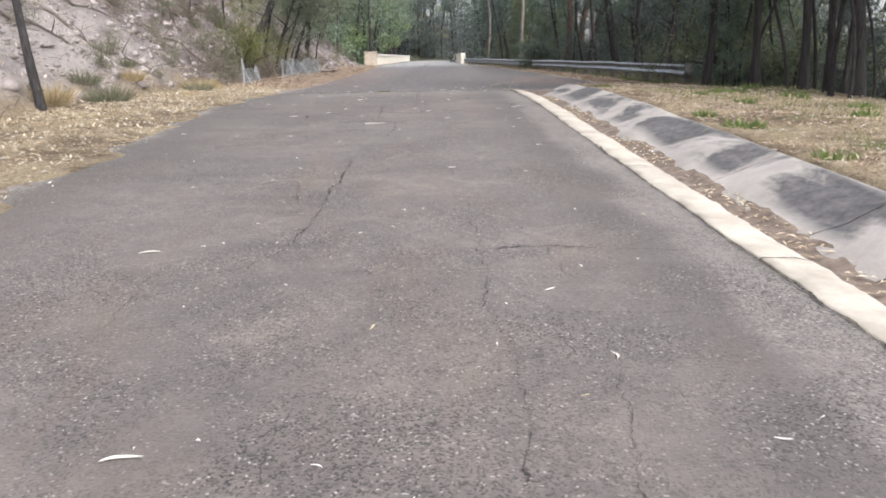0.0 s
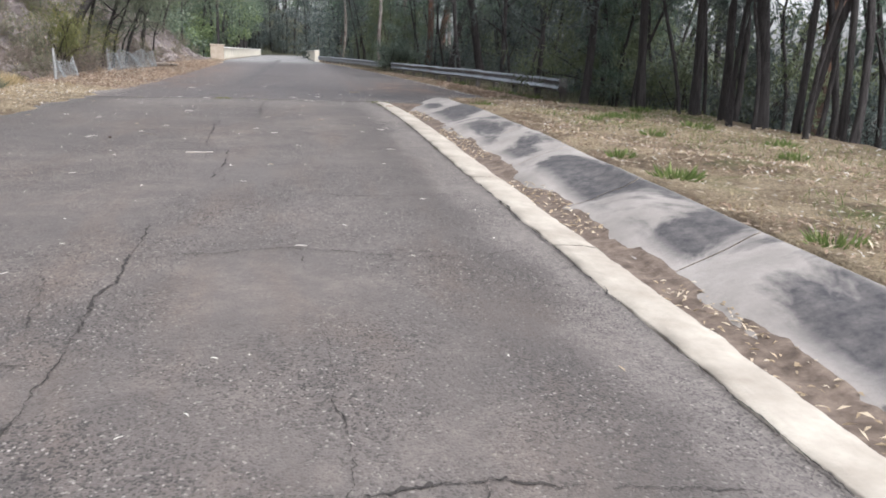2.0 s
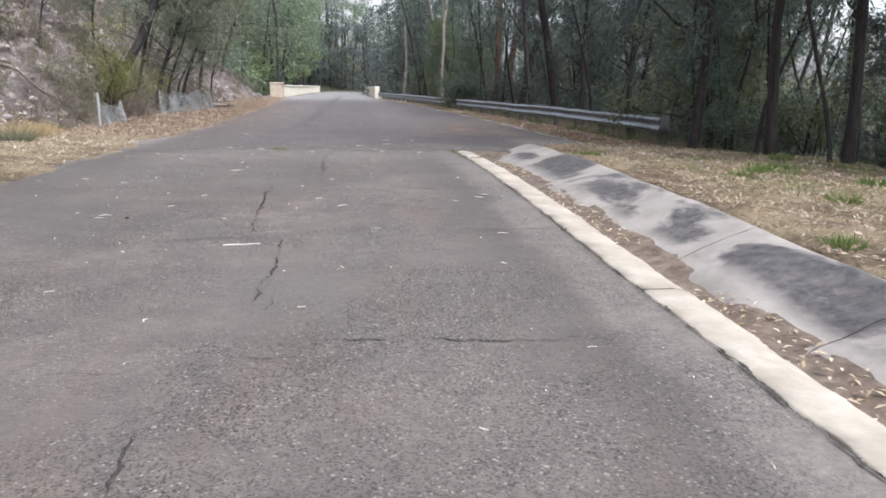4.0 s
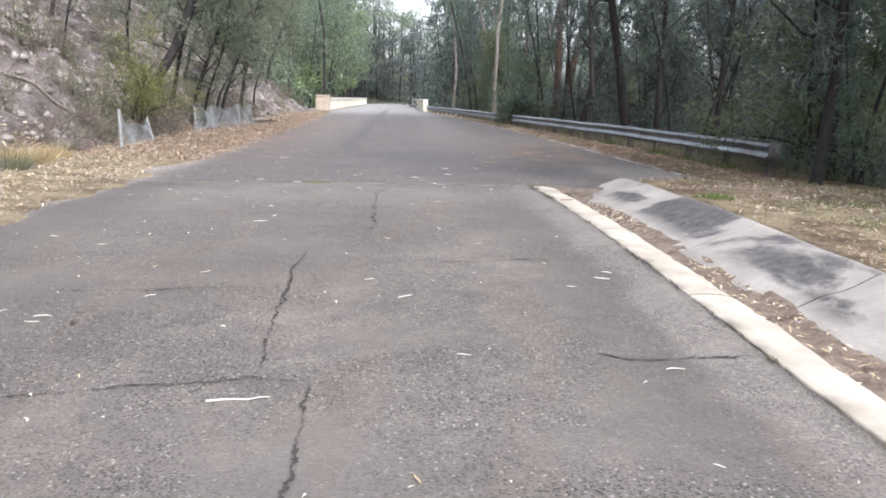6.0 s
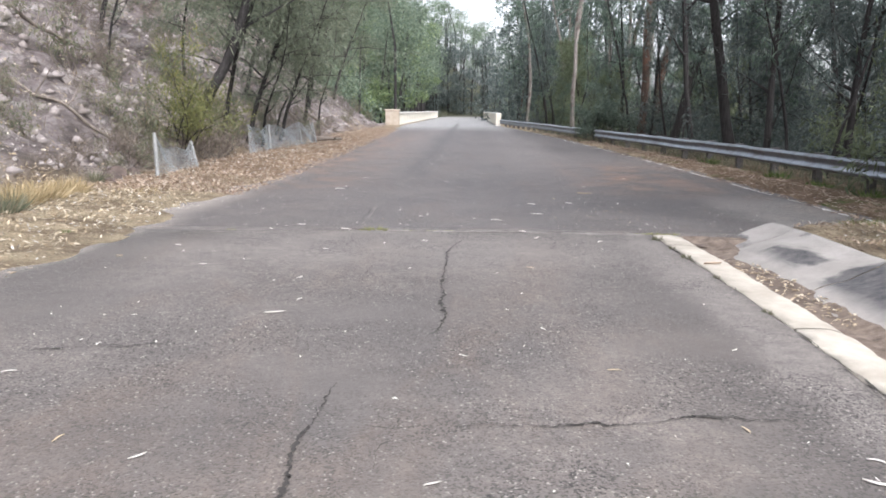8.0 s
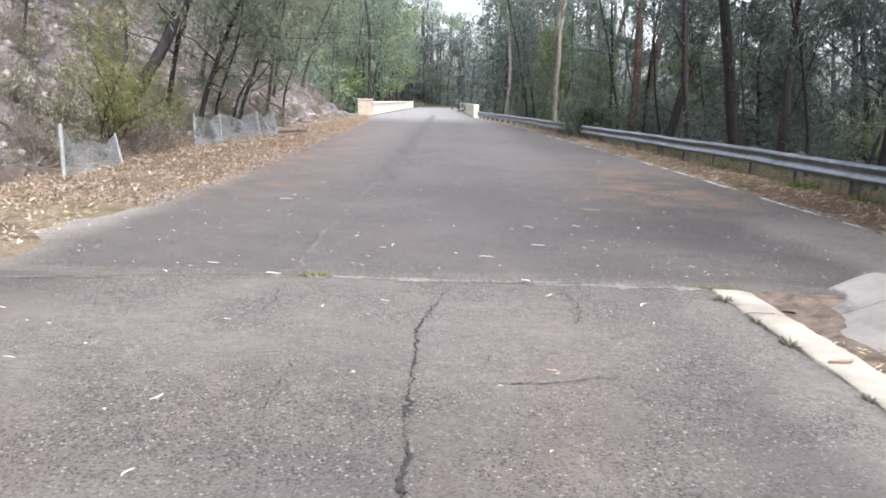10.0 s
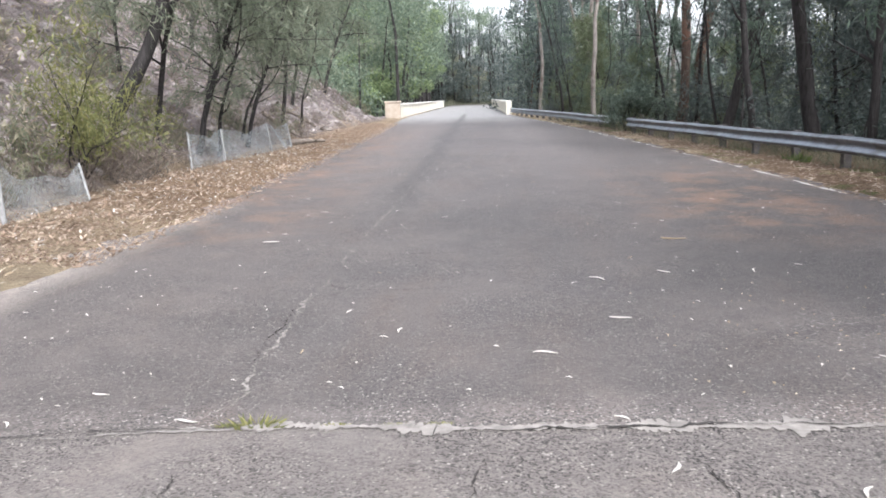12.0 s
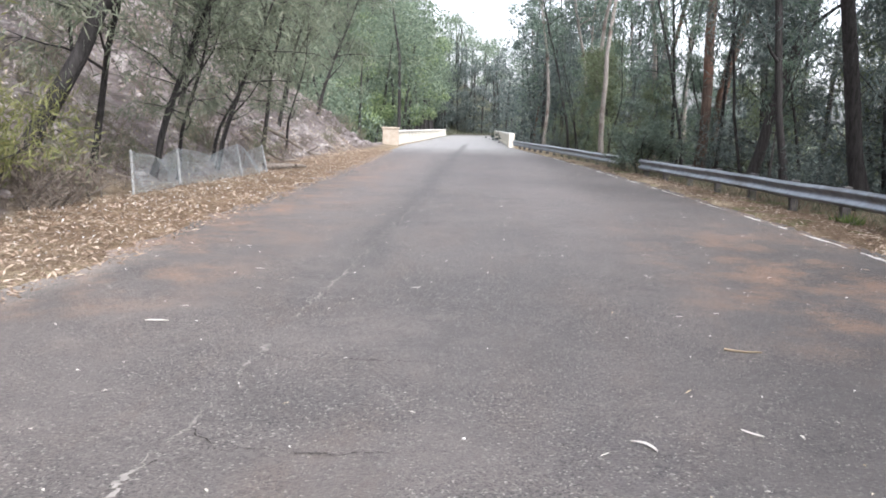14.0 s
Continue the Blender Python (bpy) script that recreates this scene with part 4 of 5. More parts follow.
def tuft(name, label, group, seed, height, width, n, material, category="grass"):
    rng = np.random.default_rng(seed)
    a, r = rng.random(n) * 2 * math.pi, np.sqrt(rng.random(n)) * width / 2
    at = np.stack([np.cos(a) * r, np.sin(a) * r, np.full(n, -0.02)], axis=-1)
    d = np.stack([np.cos(a) * r / width * 2.2, np.sin(a) * r / width * 2.2, np.full(n, 1.0)], axis=-1) + rng.normal(size=(n, 3)) * 0.3
    d[:, 2] = np.abs(d[:, 2])
    ob = solid(name, blades(name, at, d, height * (0.45 + 0.7 * rng.random(n)), 0.012 + 0.012 * rng.random(n), rng), material)
    return tagged(ob, label, category, group)


def stand(ob, x, y, turn=0.0, size=1.0, sink=0.03, tall=None, z=None):
    """Where and how large a plant stands on the ground."""
    h = float(ground_z(x, y)) if z is None else z
    return Matrix.Translation((x, y, h - sink)) @ Matrix.Rotation(turn, 4, "Z") @ Matrix.Diagonal((size, size, tall or size, 1))


placed = set()


def put(ob, x, y, turn=0.0, size=1.0, tall=None, sink=0.03):
    """Places the model itself the first time, and copies of it after that."""
    m = stand(ob, x, y, turn, size, sink, tall)
    if ob.name in placed:
        return copy_thing(ob, m)
    placed.add(ob.name)
    ob.matrix_basis = m
    return ob


SHE = "dark-barked she-oak with fine drooping needles behind the guard rail"
GUM = "tall gum tree with dark trunk and hanging leaves"
she = [tree("sheoak_tree", SHE, "roadside she-oaks", 10 + k, 11 + 1.3 * k, 0.135, 0.17 + 0.03 * k, 2.6, 4000, 0.33, 0.034, M_BARK, M_SHEOAK, 0.6, (0.03 * (k - 1), 0.02), 18, 0.35, 0.5) for k in range(4)]
gum = [tree("gum_tree", GUM, "gum trees in the forest", 30 + k, 15 + 1.5 * k, 0.12, 0.24 + 0.05 * k, 3.4, 3800, 0.23, 0.06, M_BARK, M_GUM, 0.3, (0.04 * (k - 1), -0.02), 15, 0.45, 0.9) for k in range(3)]
red = [tree("gum_tree", "stringybark tree with reddish brown bark", "gum trees in the forest", 40 + k, 16, 0.14, 0.4, 3.2, 4400, 0.23, 0.06, M_BARK_R, M_GUM, 0.3, (0.02, 0.03), 14, 0.45, 0.9) for k in range(2)]
pal = [tree("gum_tree", "pale smooth-barked gum tree with open crown", "gum trees in the forest", 50 + k, 17, 0.14, 0.45, 3.4, 4400, 0.23, 0.06, M_BARK_P, M_GUM, 0.3, (0.03 * k, 0.0), 14, 0.45, 1.0) for k in range(2)]

slim = [tree("young_tree", "slender dark-stemmed young tree under the gums", "young trees in the forest", 55 + k, 8 + k, 0.05, 0.3, 1.5, 1300, 0.24, 0.035, M_BARK, M_GUM if k else M_SHEOAK, 0.4, ((-0.16, 0.1)[k], 0.05), 10, 0.45, 0.8) for k in range(2)]

# trees whose trunks stand out along the right
NAMED = [(she[0], 6.6, 21.7, 1.0), (she[1], 7.5, 22.9, 0.7), (gum[0], 7.05, 19.3, 1.1), (gum[1], 7.25, 17.3, 1.0), (gum[2], 7.3, 16.3, 0.9), (gum[2], 7.1, 15.7, 0.85), (she[2], 7.35, 15.1, 1.1),
         (gum[0], 7.5, 14.4, 0.9), (gum[1], 7.8, 13.7, 0.95), (she[3], 7.45, 36.0, 1.25), (she[0], 7.6, 33.9, 1.1), (she[1], 8.3, 25.2, 1.0), (she[2], 7.1, 39.7, 1.0), (she[3], 6.9, 42.2, 1.0), (gum[1], 6.7, 44.4, 0.7),
         (red[1], 6.55, 46.0, 1.35), (gum[2], 6.45, 47.5, 0.75), (gum[0], 6.4, 48.7, 0.75), (pal[0], 6.1, 50.8, 0.8), (pal[1], 5.5, 60.0, 1.0), (she[0], 7.6, 29.2, 0.9), (gum[2], 8.6, 31.6, 0.9), (slim[0], 8.9, 22.6, 1.2)]
rt = random.Random(11)
for ob, x, y, s in NAMED:
    put(ob, x, y, rt.uniform(0, 6.28), s * (0.72 if y < 23 else 0.95), s * rt.uniform(0.9, 1.05))
for _ in range(18):
    put(rt.choice(slim), rt.uniform(6.9, 9.6), rt.uniform(13.2, 24), rt.uniform(0, 6.28), rt.uniform(0.8, 1.5))
for _ in range(30):
    y = rt.uniform(13, 70)
    put(rt.choice(slim), float(rail_x(y)) + 0.7 + rt.expovariate(1 / 2.5), y, rt.uniform(0, 6.28), rt.uniform(0.7, 1.2))
pool = she + gum + red + pal[:1] + she
count = 0
spots = [(x, y) for _, x, y, _ in NAMED]
while count < 34:
    y = rt.uniform(6, 128)
    x = float(rail_x(min(y, 77))) + 1.6 + rt.expovariate(1 / 7.5)
    if x > 24 or (y < 26 and x > 8.6 and rt.random() < 0.65) or min((x - a) ** 2 + (y - b) ** 2 for a, b in spots) < 1.2:
        continue
    spots.append((x, y))
    put(rt.choice(pool if y < 42 else gum + red + pal), x, y, rt.uniform(0, 6.28), rt.uniform(0.7, 1.1), rt.uniform(0.75, 1.15))
    count += 1
for _ in range(9):
    put(rt.choice(gum + pal), rt.uniform(5.5, 14), rt.uniform(70, 110), rt.uniform(0, 6.28), rt.uniform(1.1, 1.4), rt.uniform(1.2, 1.5))

low = [tree("sheoak_tree", "bushy she-oak with olive needles down to the ground", "roadside she-oaks", 15 + k, 5.5 + k, 0.07, 0.06, 1.9, 6500, 0.24, 0.036, M_BARK, (M_BUSHY, M_SHEOAK, M_GUM)[k], 0.4, (0.05 * (k - 1), 0.03), 24, 0.3, 0.6) for k in range(3)]
for x, y, k, s in [(7.7, 24.6, 0, 0.9), (8.6, 23.4, 0, 0.7), (9.6, 25.8, 0, 0.9), (7.55, 22.3, 2, 0.45), (10.6, 28.8, 1, 0.8), (9.2, 33.6, 1, 1.3), (8.4, 37.4, 1, 1.15), (9.7, 40.5, 1, 1.4), (10.2, 31.0, 2, 1.25), (11.5, 36.0, 1, 1.5), (8.2, 44.0, 1, 1.2), (12.0, 43.0, 2, 1.5), (5.45, 48.6, 0, 0.62), (9.3, 19.2, 1, 0.6)]:
    put(low[k], x, y, rt.uniform(0, 6.28), s)
for _ in range(15):
    y = 33 + 46 * rt.random() ** 0.8
    put(rt.choice(low), float(rail_x(y)) + 2.4 + rt.expovariate(1 / 3.5), y, rt.uniform(0, 6.28), rt.uniform(0.7, 1.3))
for _ in range(3):
    put(rt.choice(she), rt.uniform(10, 15.5), rt.uniform(32, 50), rt.uniform(0, 6.28), rt.uniform(0.8, 1.15), rt.uniform(0.6, 0.95))

# trees on and above the left bank
WSP = "leaning dark-stemmed tree with wispy grey-green needles on the bank"
wsp = [tree("wattle_tree", WSP, "trees on the cut bank", 60 + k, 7.5 + k, 0.085, 0.24, 2.6, 4700, 0.27, 0.028, M_BARK, M_WISPY, 0.5, ((0.46, 0.36, 0.26)[k], 0.05), 17, 0.4, 0.6) for k in range(3)]
big = tree("wattle_tree", "large leaning dark-trunked tree on the bank beside the fence", "trees on the cut bank", 70, 9.5, 0.16, 0.3, 3.2, 10500, 0.26, 0.026, M_BARK, M_WISPY, 0.5, (0.64, 0.1), 18, 0.4, 0.6)
put(big, -7.5, 31.6, 0.0)
for k, x, y, tn, s in [(2, -7.0, 33.2, 0.5, 0.8), (0, -7.2, 36.3, 0.1, 0.95), (1, -6.9, 37.0, -0.2, 0.6), (0, -7.1, 40.3, 0.0, 0.85), (1, -7.3, 40.6, 0.5, 0.9), (2, -7.3, 45.7, 0.2, 1.1), (1, -7.3, 48.9, -0.3, 1.0),
                       (2, -8.4, 52.5, 0.4, 1.1), (0, -9.0, 43.0, 0.4, 1.0), (1, -9.6, 38.0, -0.5, 1.0), (2, -9.2, 57.0, 1.2, 1.2), (0, -8.8, 62.0, 0.2, 1.2), (2, -11.0, 48.0, 2.0, 1.2), (1, -12.0, 55.0, 2.5, 1.3), (0, -10.8, 34.5, 0.3, 0.9)]:
    put(wsp[k], x, y, tn, s)
SAP = tree("sapling", "thin bare-stemmed sapling on the rocky bank", "saplings on the bank", 77, 4.2, 0.04, 0.3, 0.8, 420, 0.16, 0.02, M_BARK, M_WISPY, 0.2, (0.04, 0), 9, 0.3, 1.0)
for x, y, s in [(-9.0, 31.0, 1.0), (-10.5, 26.0, 0.8), (-9.6, 22.0, 0.7)]:
    put(SAP, x, y, x, s)
put(tree("young_tree", "slender dark tree trunk with blackened base on the verge", "", 78, 6.5, 0.085, 0.5, 1.6, 1500, 0.2, 0.03, M_BARK, M_WISPY, 0.3, (-0.06, 0.02), 8, 0.4, 0.9), -6.35, 13.5, 0.0)

# shrubs
WAT = shrub("wattle_bush", "yellow-green wattle bush growing over the fence", "", 80, 1.9, 1.9, 3600, 0.12, 0.018, M_WATTLE)
put(WAT, -6.8, 29.6, 0.0, 1.2, 1.3)
scrub = [shrub("scrub_bush", "grey-green scrubby bush of thin twigs", "scrub on the bank", 81 + k, 1.0, 1.1, 520, 0.11, 0.026, M_SCRUB, M_DEAD) for k in range(3)]
brush = [shrub("dry_bush", "brown twiggy dry bush", "scrub on the bank", 86 + k, 0.8, 0.9, 330, 0.18, 0.014, M_TWIG, M_DEAD) for k in range(2)]
rs = random.Random(21)
for x, y, s in [(-6.6, 27.4, 0.7), (-6.6, 28.9, 1.0), (-6.35, 30.3, 0.8), (-6.6, 31.2, 1.1), (-6.9, 30.6, 1.3), (-6.6, 32.2, 0.8), (-7.2, 28.8, 1.2), (-7.0, 26.9, 0.8), (-7.1, 34.9, 0.9), (-7.2, 37.6, 0.8), (-6.9, 43.8, 0.9), (-6.9, 47.0, 1.0), (-6.9, 28.4, 0.9), (-6.8, 30.6, 1.0), (-6.9, 31.6, 1.0), (-7.2, 34.3, 0.8), (-7.1, 33.0, 0.8), (-7.2, 38.4, 0.7), (-7.0, 42.0, 1.0), (-6.8, 24.0, 0.8), (-7.0, 22.4, 0.7)]:
    put(rs.choice(scrub + brush), x, y, rs.uniform(0, 6), s)
for _ in range(150):
    y = rs.uniform(8, 70)
    x = float(bank_toe(y)) - rs.uniform(0.3, 11)
    put(rs.choice(scrub + brush), x, y, rs.uniform(0, 6), rs.uniform(0.35, 1.05))
for _ in range(70):
    y = rs.uniform(12, 44)
    x = float(bank_toe(y)) - rs.uniform(0.2, 7)
    put(rs.choice(scrub + brush[:1]), x, y, rs.uniform(0, 6), rs.uniform(0.5, 1.2))
under = [shrub("understorey_bush", "leafy olive-green bush under the roadside trees", "understorey bushes", 91 + k, 2.2, 2.0, 1500, 0.14, 0.034, M_SHEOAK if k else M_BUSHY) for k in range(3)]
for _ in range(58):
    y = rs.uniform(10, 90)
    x = float(rail_x(min(y, 77))) + 1.7 + rs.expovariate(1 / 6)
    put(rs.choice(under), x, y, rs.uniform(0, 6), rs.uniform(0.5, 1.25))
for x, y, s in [(8.0, 23.0, 0.9), (8.3, 25.0, 1.1), (8.1, 21.4, 0.8), (8.2, 27.2, 0.9), (8.4, 30.5, 1.2), (8.2, 33.0, 1.1), (8.6, 35.8, 1.3), (8.0, 38.4, 1.1), (7.8, 41.0, 1.1), (9.2, 24.2, 1.5), (9.0, 22.0, 1.3), (9.6, 19.6, 1.4), (9.8, 17.4, 1.4), (9.4, 26.4, 1.4), (9.7, 29.0, 1.3), (9.9, 15.4, 1.3)]:
    put(under[int(s * 10) % 2], x, y, s * 9, s)
CON = shrub("cypress_bush", "dense dark green bush growing over the guard rail", "", 95, 2.6, 1.7, 5000, 0.16, 0.03, leaf("bush_leaves", (0.075, 0.105, 0.085), (0.13, 0.165, 0.13), (0.20, 0.235, 0.185), 0.5))
put(CON, 5.0, 47.3, 0.0, 1.2, 0.85)

# grass tufts
tg = [tuft("grass_tuft", "small bright green grass tuft on the verge", "green grass tufts", 100 + k, 0.16, 0.26, 170, M_GRASS) for k in range(2)]
for x, y, s in [(3.42, 7.34, 1.0), (3.44, 9.75, 1.2), (3.6, 9.9, 0.9), (3.35, 10.91, 0.9), (3.27, 17.4, 1.0), (3.45, 17.6, 0.9), (4.86, 15.4, 1.0), (4.5, 15.0, 0.8), (5.1, 15.8, 1.1), (4.6, 13.0, 0.9), (5.2, 15.2, 1.1), (5.6, 16.2, 1.2), (5.9, 14.4, 1.2), (4.9, 17.2, 0.8), (6.2, 12.6, 1.3), (5.7, 11.5, 1.0), (6.3, 17.5, 1.2), (-4.4, 19.0, 0.5), (6.4, 25.2, 1.6), (6.2, 29.0, 1.6), (6.0, 33.5, 1.6), (6.3, 27.1, 1.4)]:
    put(rs.choice(tg), x, y, rs.uniform(0, 6), s)
tl = [tuft("tussock", "olive green and straw tussock grass by the bank", "tussocks by the bank", 105 + k, 0.55, 0.75, 420, M_SCRUB if k else M_STRAW, "tussock") for k in range(2)]
for x, y, s in [(-6.05, 15.4, 0.75), (-6.35, 15.8, 0.6), (-6.5, 14.0, 0.8), (-6.9, 16.4, 0.9), (-6.1, 21.9, 0.8), (-5.85, 20.4, 0.8), (-6.1, 21.2, 0.9), (-6.2, 22.8, 0.7), (-6.7, 18.3, 0.8), (-7.2, 19.4, 0.7), (-6.6, 24.6, 0.6)]:
    put(rs.choice(tl), x, y, rs.uniform(0, 6), s)
tj = tuft("joint_grass", "tiny yellow-green grass growing in the road joint", "grass in the road joint", 108, 0.15, 0.3, 70, M_WATTLE)
for x, s in [(-1.35, 0.42), (-1.46, 0.35), (-1.0, 0.3), (-0.56, 0.28), (1.6, 0.5), (1.78, 0.42), (1.45, 0.3), (-2.9, 0.25), (-0.75, 0.25)]:
    m = Matrix.Translation((x, SEAM + 0.02, float(road_z(x, SEAM)))) @ Matrix.Diagonal((s * 1.6, s * 0.7, s, 1))
    if x == -1.35:
        tj.matrix_basis = m
    else:
        copy_thing(tj, m)


wd = tuft("weed", "small dark weed in the kerb joint", "weeds along the kerb", 110, 0.09, 0.12, 40, M_SCRUB, "weed")
for y, s in [(19.2, 1.0), (18.6, 0.8), (18.1, 1.2), (17.2, 0.7), (16.1, 0.8), (14.4, 0.6), (12.0, 0.7)]:
    m = Matrix.Translation((float(kerb_x(y)) - 0.01, y, float(fall(y)))) @ Matrix.Diagonal((s * 0.6, s, s * 0.7, 1))
    if y == 19.2:
        wd.matrix_basis = m
    else:
        copy_thing(wd, m)

# ---- rocks and fallen wood ----
def rock(name, label, group, seed, size, material, flat=0.6):
    bm = bmesh.new()
    bmesh.ops.create_icosphere(bm, subdivisions=3, radius=1)
    rg = random.Random(seed)
    off = Vector((rg.uniform(-50, 50), rg.uniform(-50, 50), rg.uniform(-50, 50)))
    st = Vector((rg.uniform(0.8, 1.3), rg.uniform(0.7, 1.2), flat))
    cuts = [(Vector((rg.gauss(0, 1), rg.gauss(0, 1), rg.gauss(0, 1))).normalized(), rg.uniform(0.5, 0.85)) for _ in range(11)]
    for v in bm.verts:
        d = v.co.normalized()
        k = 1 + 0.35 * noise.noise(d * 1.3 + off) + 0.18 * noise.noise(d * 3.1 + off) + 0.08 * noise.noise(d * 7 + off)
        p = d * k
        for n, reach in cuts:
            over = p.dot(n) - reach
            if over > 0:
                p = p - n * over
        v.co = Vector((p.x * st.x, p.y * st.y, p.z * st.z)) * size
    ob = part(name, bm, material)
    return tagged(ob, label, "rock", group)


rocks = [rock("rock", "angular pale rock lying on the bank", "rocks on the bank", 120 + k, 0.35, M_ROCK) for k in range(4)]
rr_ = random.Random(31)
for _ in range(45):
    y = rr_.uniform(10, 72)
    x = float(bank_toe(y)) - rr_.uniform(-0.2, 8)
    put(rr_.choice(rocks), x, y, rr_.uniform(0, 6), rr_.uniform(0.15, 0.5), sink=0.04)
for x, y, s in [(-7.3, 66, 2.2), (-7.9, 69, 2.8), (-8.8, 64, 2.5), (-7.2, 71.5, 1.7), (-6.9, 73.2, 1.2), (-8.2, 61, 2.0), (-9.8, 68, 3.0), (-7.3, 57.5, 1.5), (-9.3, 72, 2.6)]:
    put(rr_.choice(rocks), x, y, rr_.uniform(0, 6), s, sink=0.2)
brk = rock("boulder", "dark brown boulder beside the fence post", "dark boulders", 140, 0.3, M_BROWNROCK, 0.8)
for x, y, s in [(-6.5, 25.0, 1.0), (-6.7, 25.7, 1.1), (-6.35, 24.6, 0.6), (-6.6, 26.2, 0.8)]:
    put(brk, x, y, x * 3, s)


def log(name, label, seed, length, r, at, way):
    rng = np.random.default_rng(seed)
    tb = Tubes()
    x, y = at
    n = 9
    P2 = [(x + way[0] * length * a / (n - 1) + rng.normal() * 0.03, y + way[1] * length * a / (n - 1) + rng.normal() * 0.03) for a in range(n)]
    pts = np.array([(a, b, float(ground_z(a, b)) + r * 0.8) for a, b in P2])
    tb.add(pts, np.linspace(r, r * 0.35, n), 7, 0.12, rng)
    for j in (3, 5, 6):
        tb.add(bent(pts[j], rng.normal(size=3) * np.array([1, 1, 0.2]) + np.array([0, 0, 0.7]), length * 0.25, 4, rng, 0.2), [r * 0.4, r * 0.3, r * 0.2, r * 0.1], 5)
    return tagged(solid(name, tb.mesh(name), M_DEAD), label, "fallen branch", "fallen branches on the bank")


FB = "dead grey branch fallen on the bank"
for k, (x, y, l, r, wx, wy) in enumerate([(-9.4, 26.0, 2.8, 0.06, 0.75, 0.6), (-10.4, 24.2, 2.2, 0.05, 0.8, 0.5), (-8.6, 18.5, 3.0, 0.05, 0.6, 0.8), (-9.4, 16.0, 3.2, 0.05, 0.55, 0.8), (-8.0, 30.2, 2.0, 0.05, 0.7, 0.7), (-11, 30, 2.4, 0.06, 0.5, 0.8),
                                          (-7.6, 44.5, 2.6, 0.08, 0.5, 0.8), (-8.4, 50, 3.0, 0.09, 0.6, 0.8), (-9.2, 36.5, 2.0, 0.06, 0.8, 0.6), (-6.1, 41.6, 1.4, 0.12, 0.6, 0.8), (-10, 20, 2.5, 0.05, 0.7, 0.7)]):
    log("fallen_branch", FB, 150 + k, l, r, (x, y), (wx, wy))

rgs = np.random.default_rng(66)
ns = 9000
sy = 9 + 62 * rgs.random(ns)
sx = bank_toe(sy) - 0.1 - 10 * rgs.random(ns)
sz = ground_z(sx, sy)
sr = 0.025 + 0.15 * rgs.random(ns) ** 4
oct_v = np.array([(1, 0, 0), (0, 1, 0), (-1, 0, 0), (0, -1, 0), (0, 0, 0.8), (0, 0, -0.6)], dtype=float)
oct_f = np.array([(0, 1, 4), (1, 2, 4), (2, 3, 4), (3, 0, 4), (1, 0, 5), (2, 1, 5), (3, 2, 5), (0, 3, 5)])
sv = np.stack([sx, sy, sz], axis=-1)[:, None, :] + oct_v[None] * sr[:, None, None] * (0.6 + 0.9 * rgs.random((ns, 6, 3)))
st = (np.arange(ns)[:, None, None] * 6 + oct_f[None]).reshape(-1, 3)
tagged(solid("rubble", fast_mesh("rubble", sv, None, st), M_ROCK), "loose broken stones strewn over the bank", "rubble", "", "stuff")

# ---- leaf litter, twigs and dry grass ----
rg = np.random.default_rng(77)


def scatter(n, fx, fy, keep=None):
    y = fy(rg.random(n))
    x = fx(y, rg.random(n))
    if keep is not None:
        k = keep(x, y)
        x, y = x[k], y[k]
    return x, y


def litter(name, label, x, y, z, length, width, material, lie=0.25):
    n = len(x)
    a = rg.random(n) * 2 * math.pi
    d = np.stack([np.cos(a), np.sin(a), rg.normal(size=n) * lie], axis=-1)
    at = np.stack([x, y, z], axis=-1)
    side = np.stack([-np.sin(a), np.cos(a), rg.normal(size=n) * lie], axis=-1)
    L = (length * (0.5 + rg.random(n)))[:, None]
    W = (width * (0.6 + 0.8 * rg.random(n)))[:, None]
    d, side = unit(d), unit(side)
    lift = np.array([0, 0, 1.0]) * (0.006 + 0.012 * rg.random(n))[:, None]
    v = np.stack([at + lift * 0.4, at + d * L * 0.45 + side * W / 2 + lift, at + d * L + lift * 0.5, at + d * L * 0.45 - side * W / 2 + lift], axis=1)
    ob = solid(name, fast_mesh(name, v, np.arange(n * 4).reshape(-1, 4)), material)
    return tagged(ob, label, "leaf litter", "", "stuff")


x, y = scatter(14000, lambda y, u: left_edge(y) + 0.2 - u ** 0.8 * 2.6, lambda u: 4 + 20 * u)
litter("leaf_litter", "straw-coloured fallen leaves over the road verge", x, y, ground_z(x, y), 0.07, 0.02, M_LITTER, 0.4)
x, y = scatter(22000, lambda y, u: left_edge(y) + 0.55 - u ** 0.9 * 2.6, lambda u: 23.5 + 40 * u ** 1.4)
litter("leaf_litter", "rusty brown fallen leaves along the fence", x, y, np.maximum(ground_z(x, y), road_z(x, y)), 0.082, 0.025, M_RUSTLIT, 0.4)
x, y = scatter(10000, lambda y, u: 3.15 + u ** 0.9 * 4.2, lambda u: 5 + 16 * u)
litter("leaf_litter", "dry straw and leaves on the grassy verge", x, y, ground_z(x, y), 0.075, 0.014, M_LITTER)
x, y = scatter(11000, lambda y, u: 3.0 + aside(y) + u * 3.6, lambda u: 5 + 16 * u, lambda x, y: wave(x, y, 0.8, 2.0) > -0.35)
litter("leaf_litter", "brown curled leaves on the grassy verge", x, y, ground_z(x, y), 0.06, 0.02, M_RUSTLIT, 0.4)
x, y = scatter(6000, lambda y, u: right_edge(y) - 0.25 + u * 1.9, lambda u: 21 + 34 * u ** 1.3)
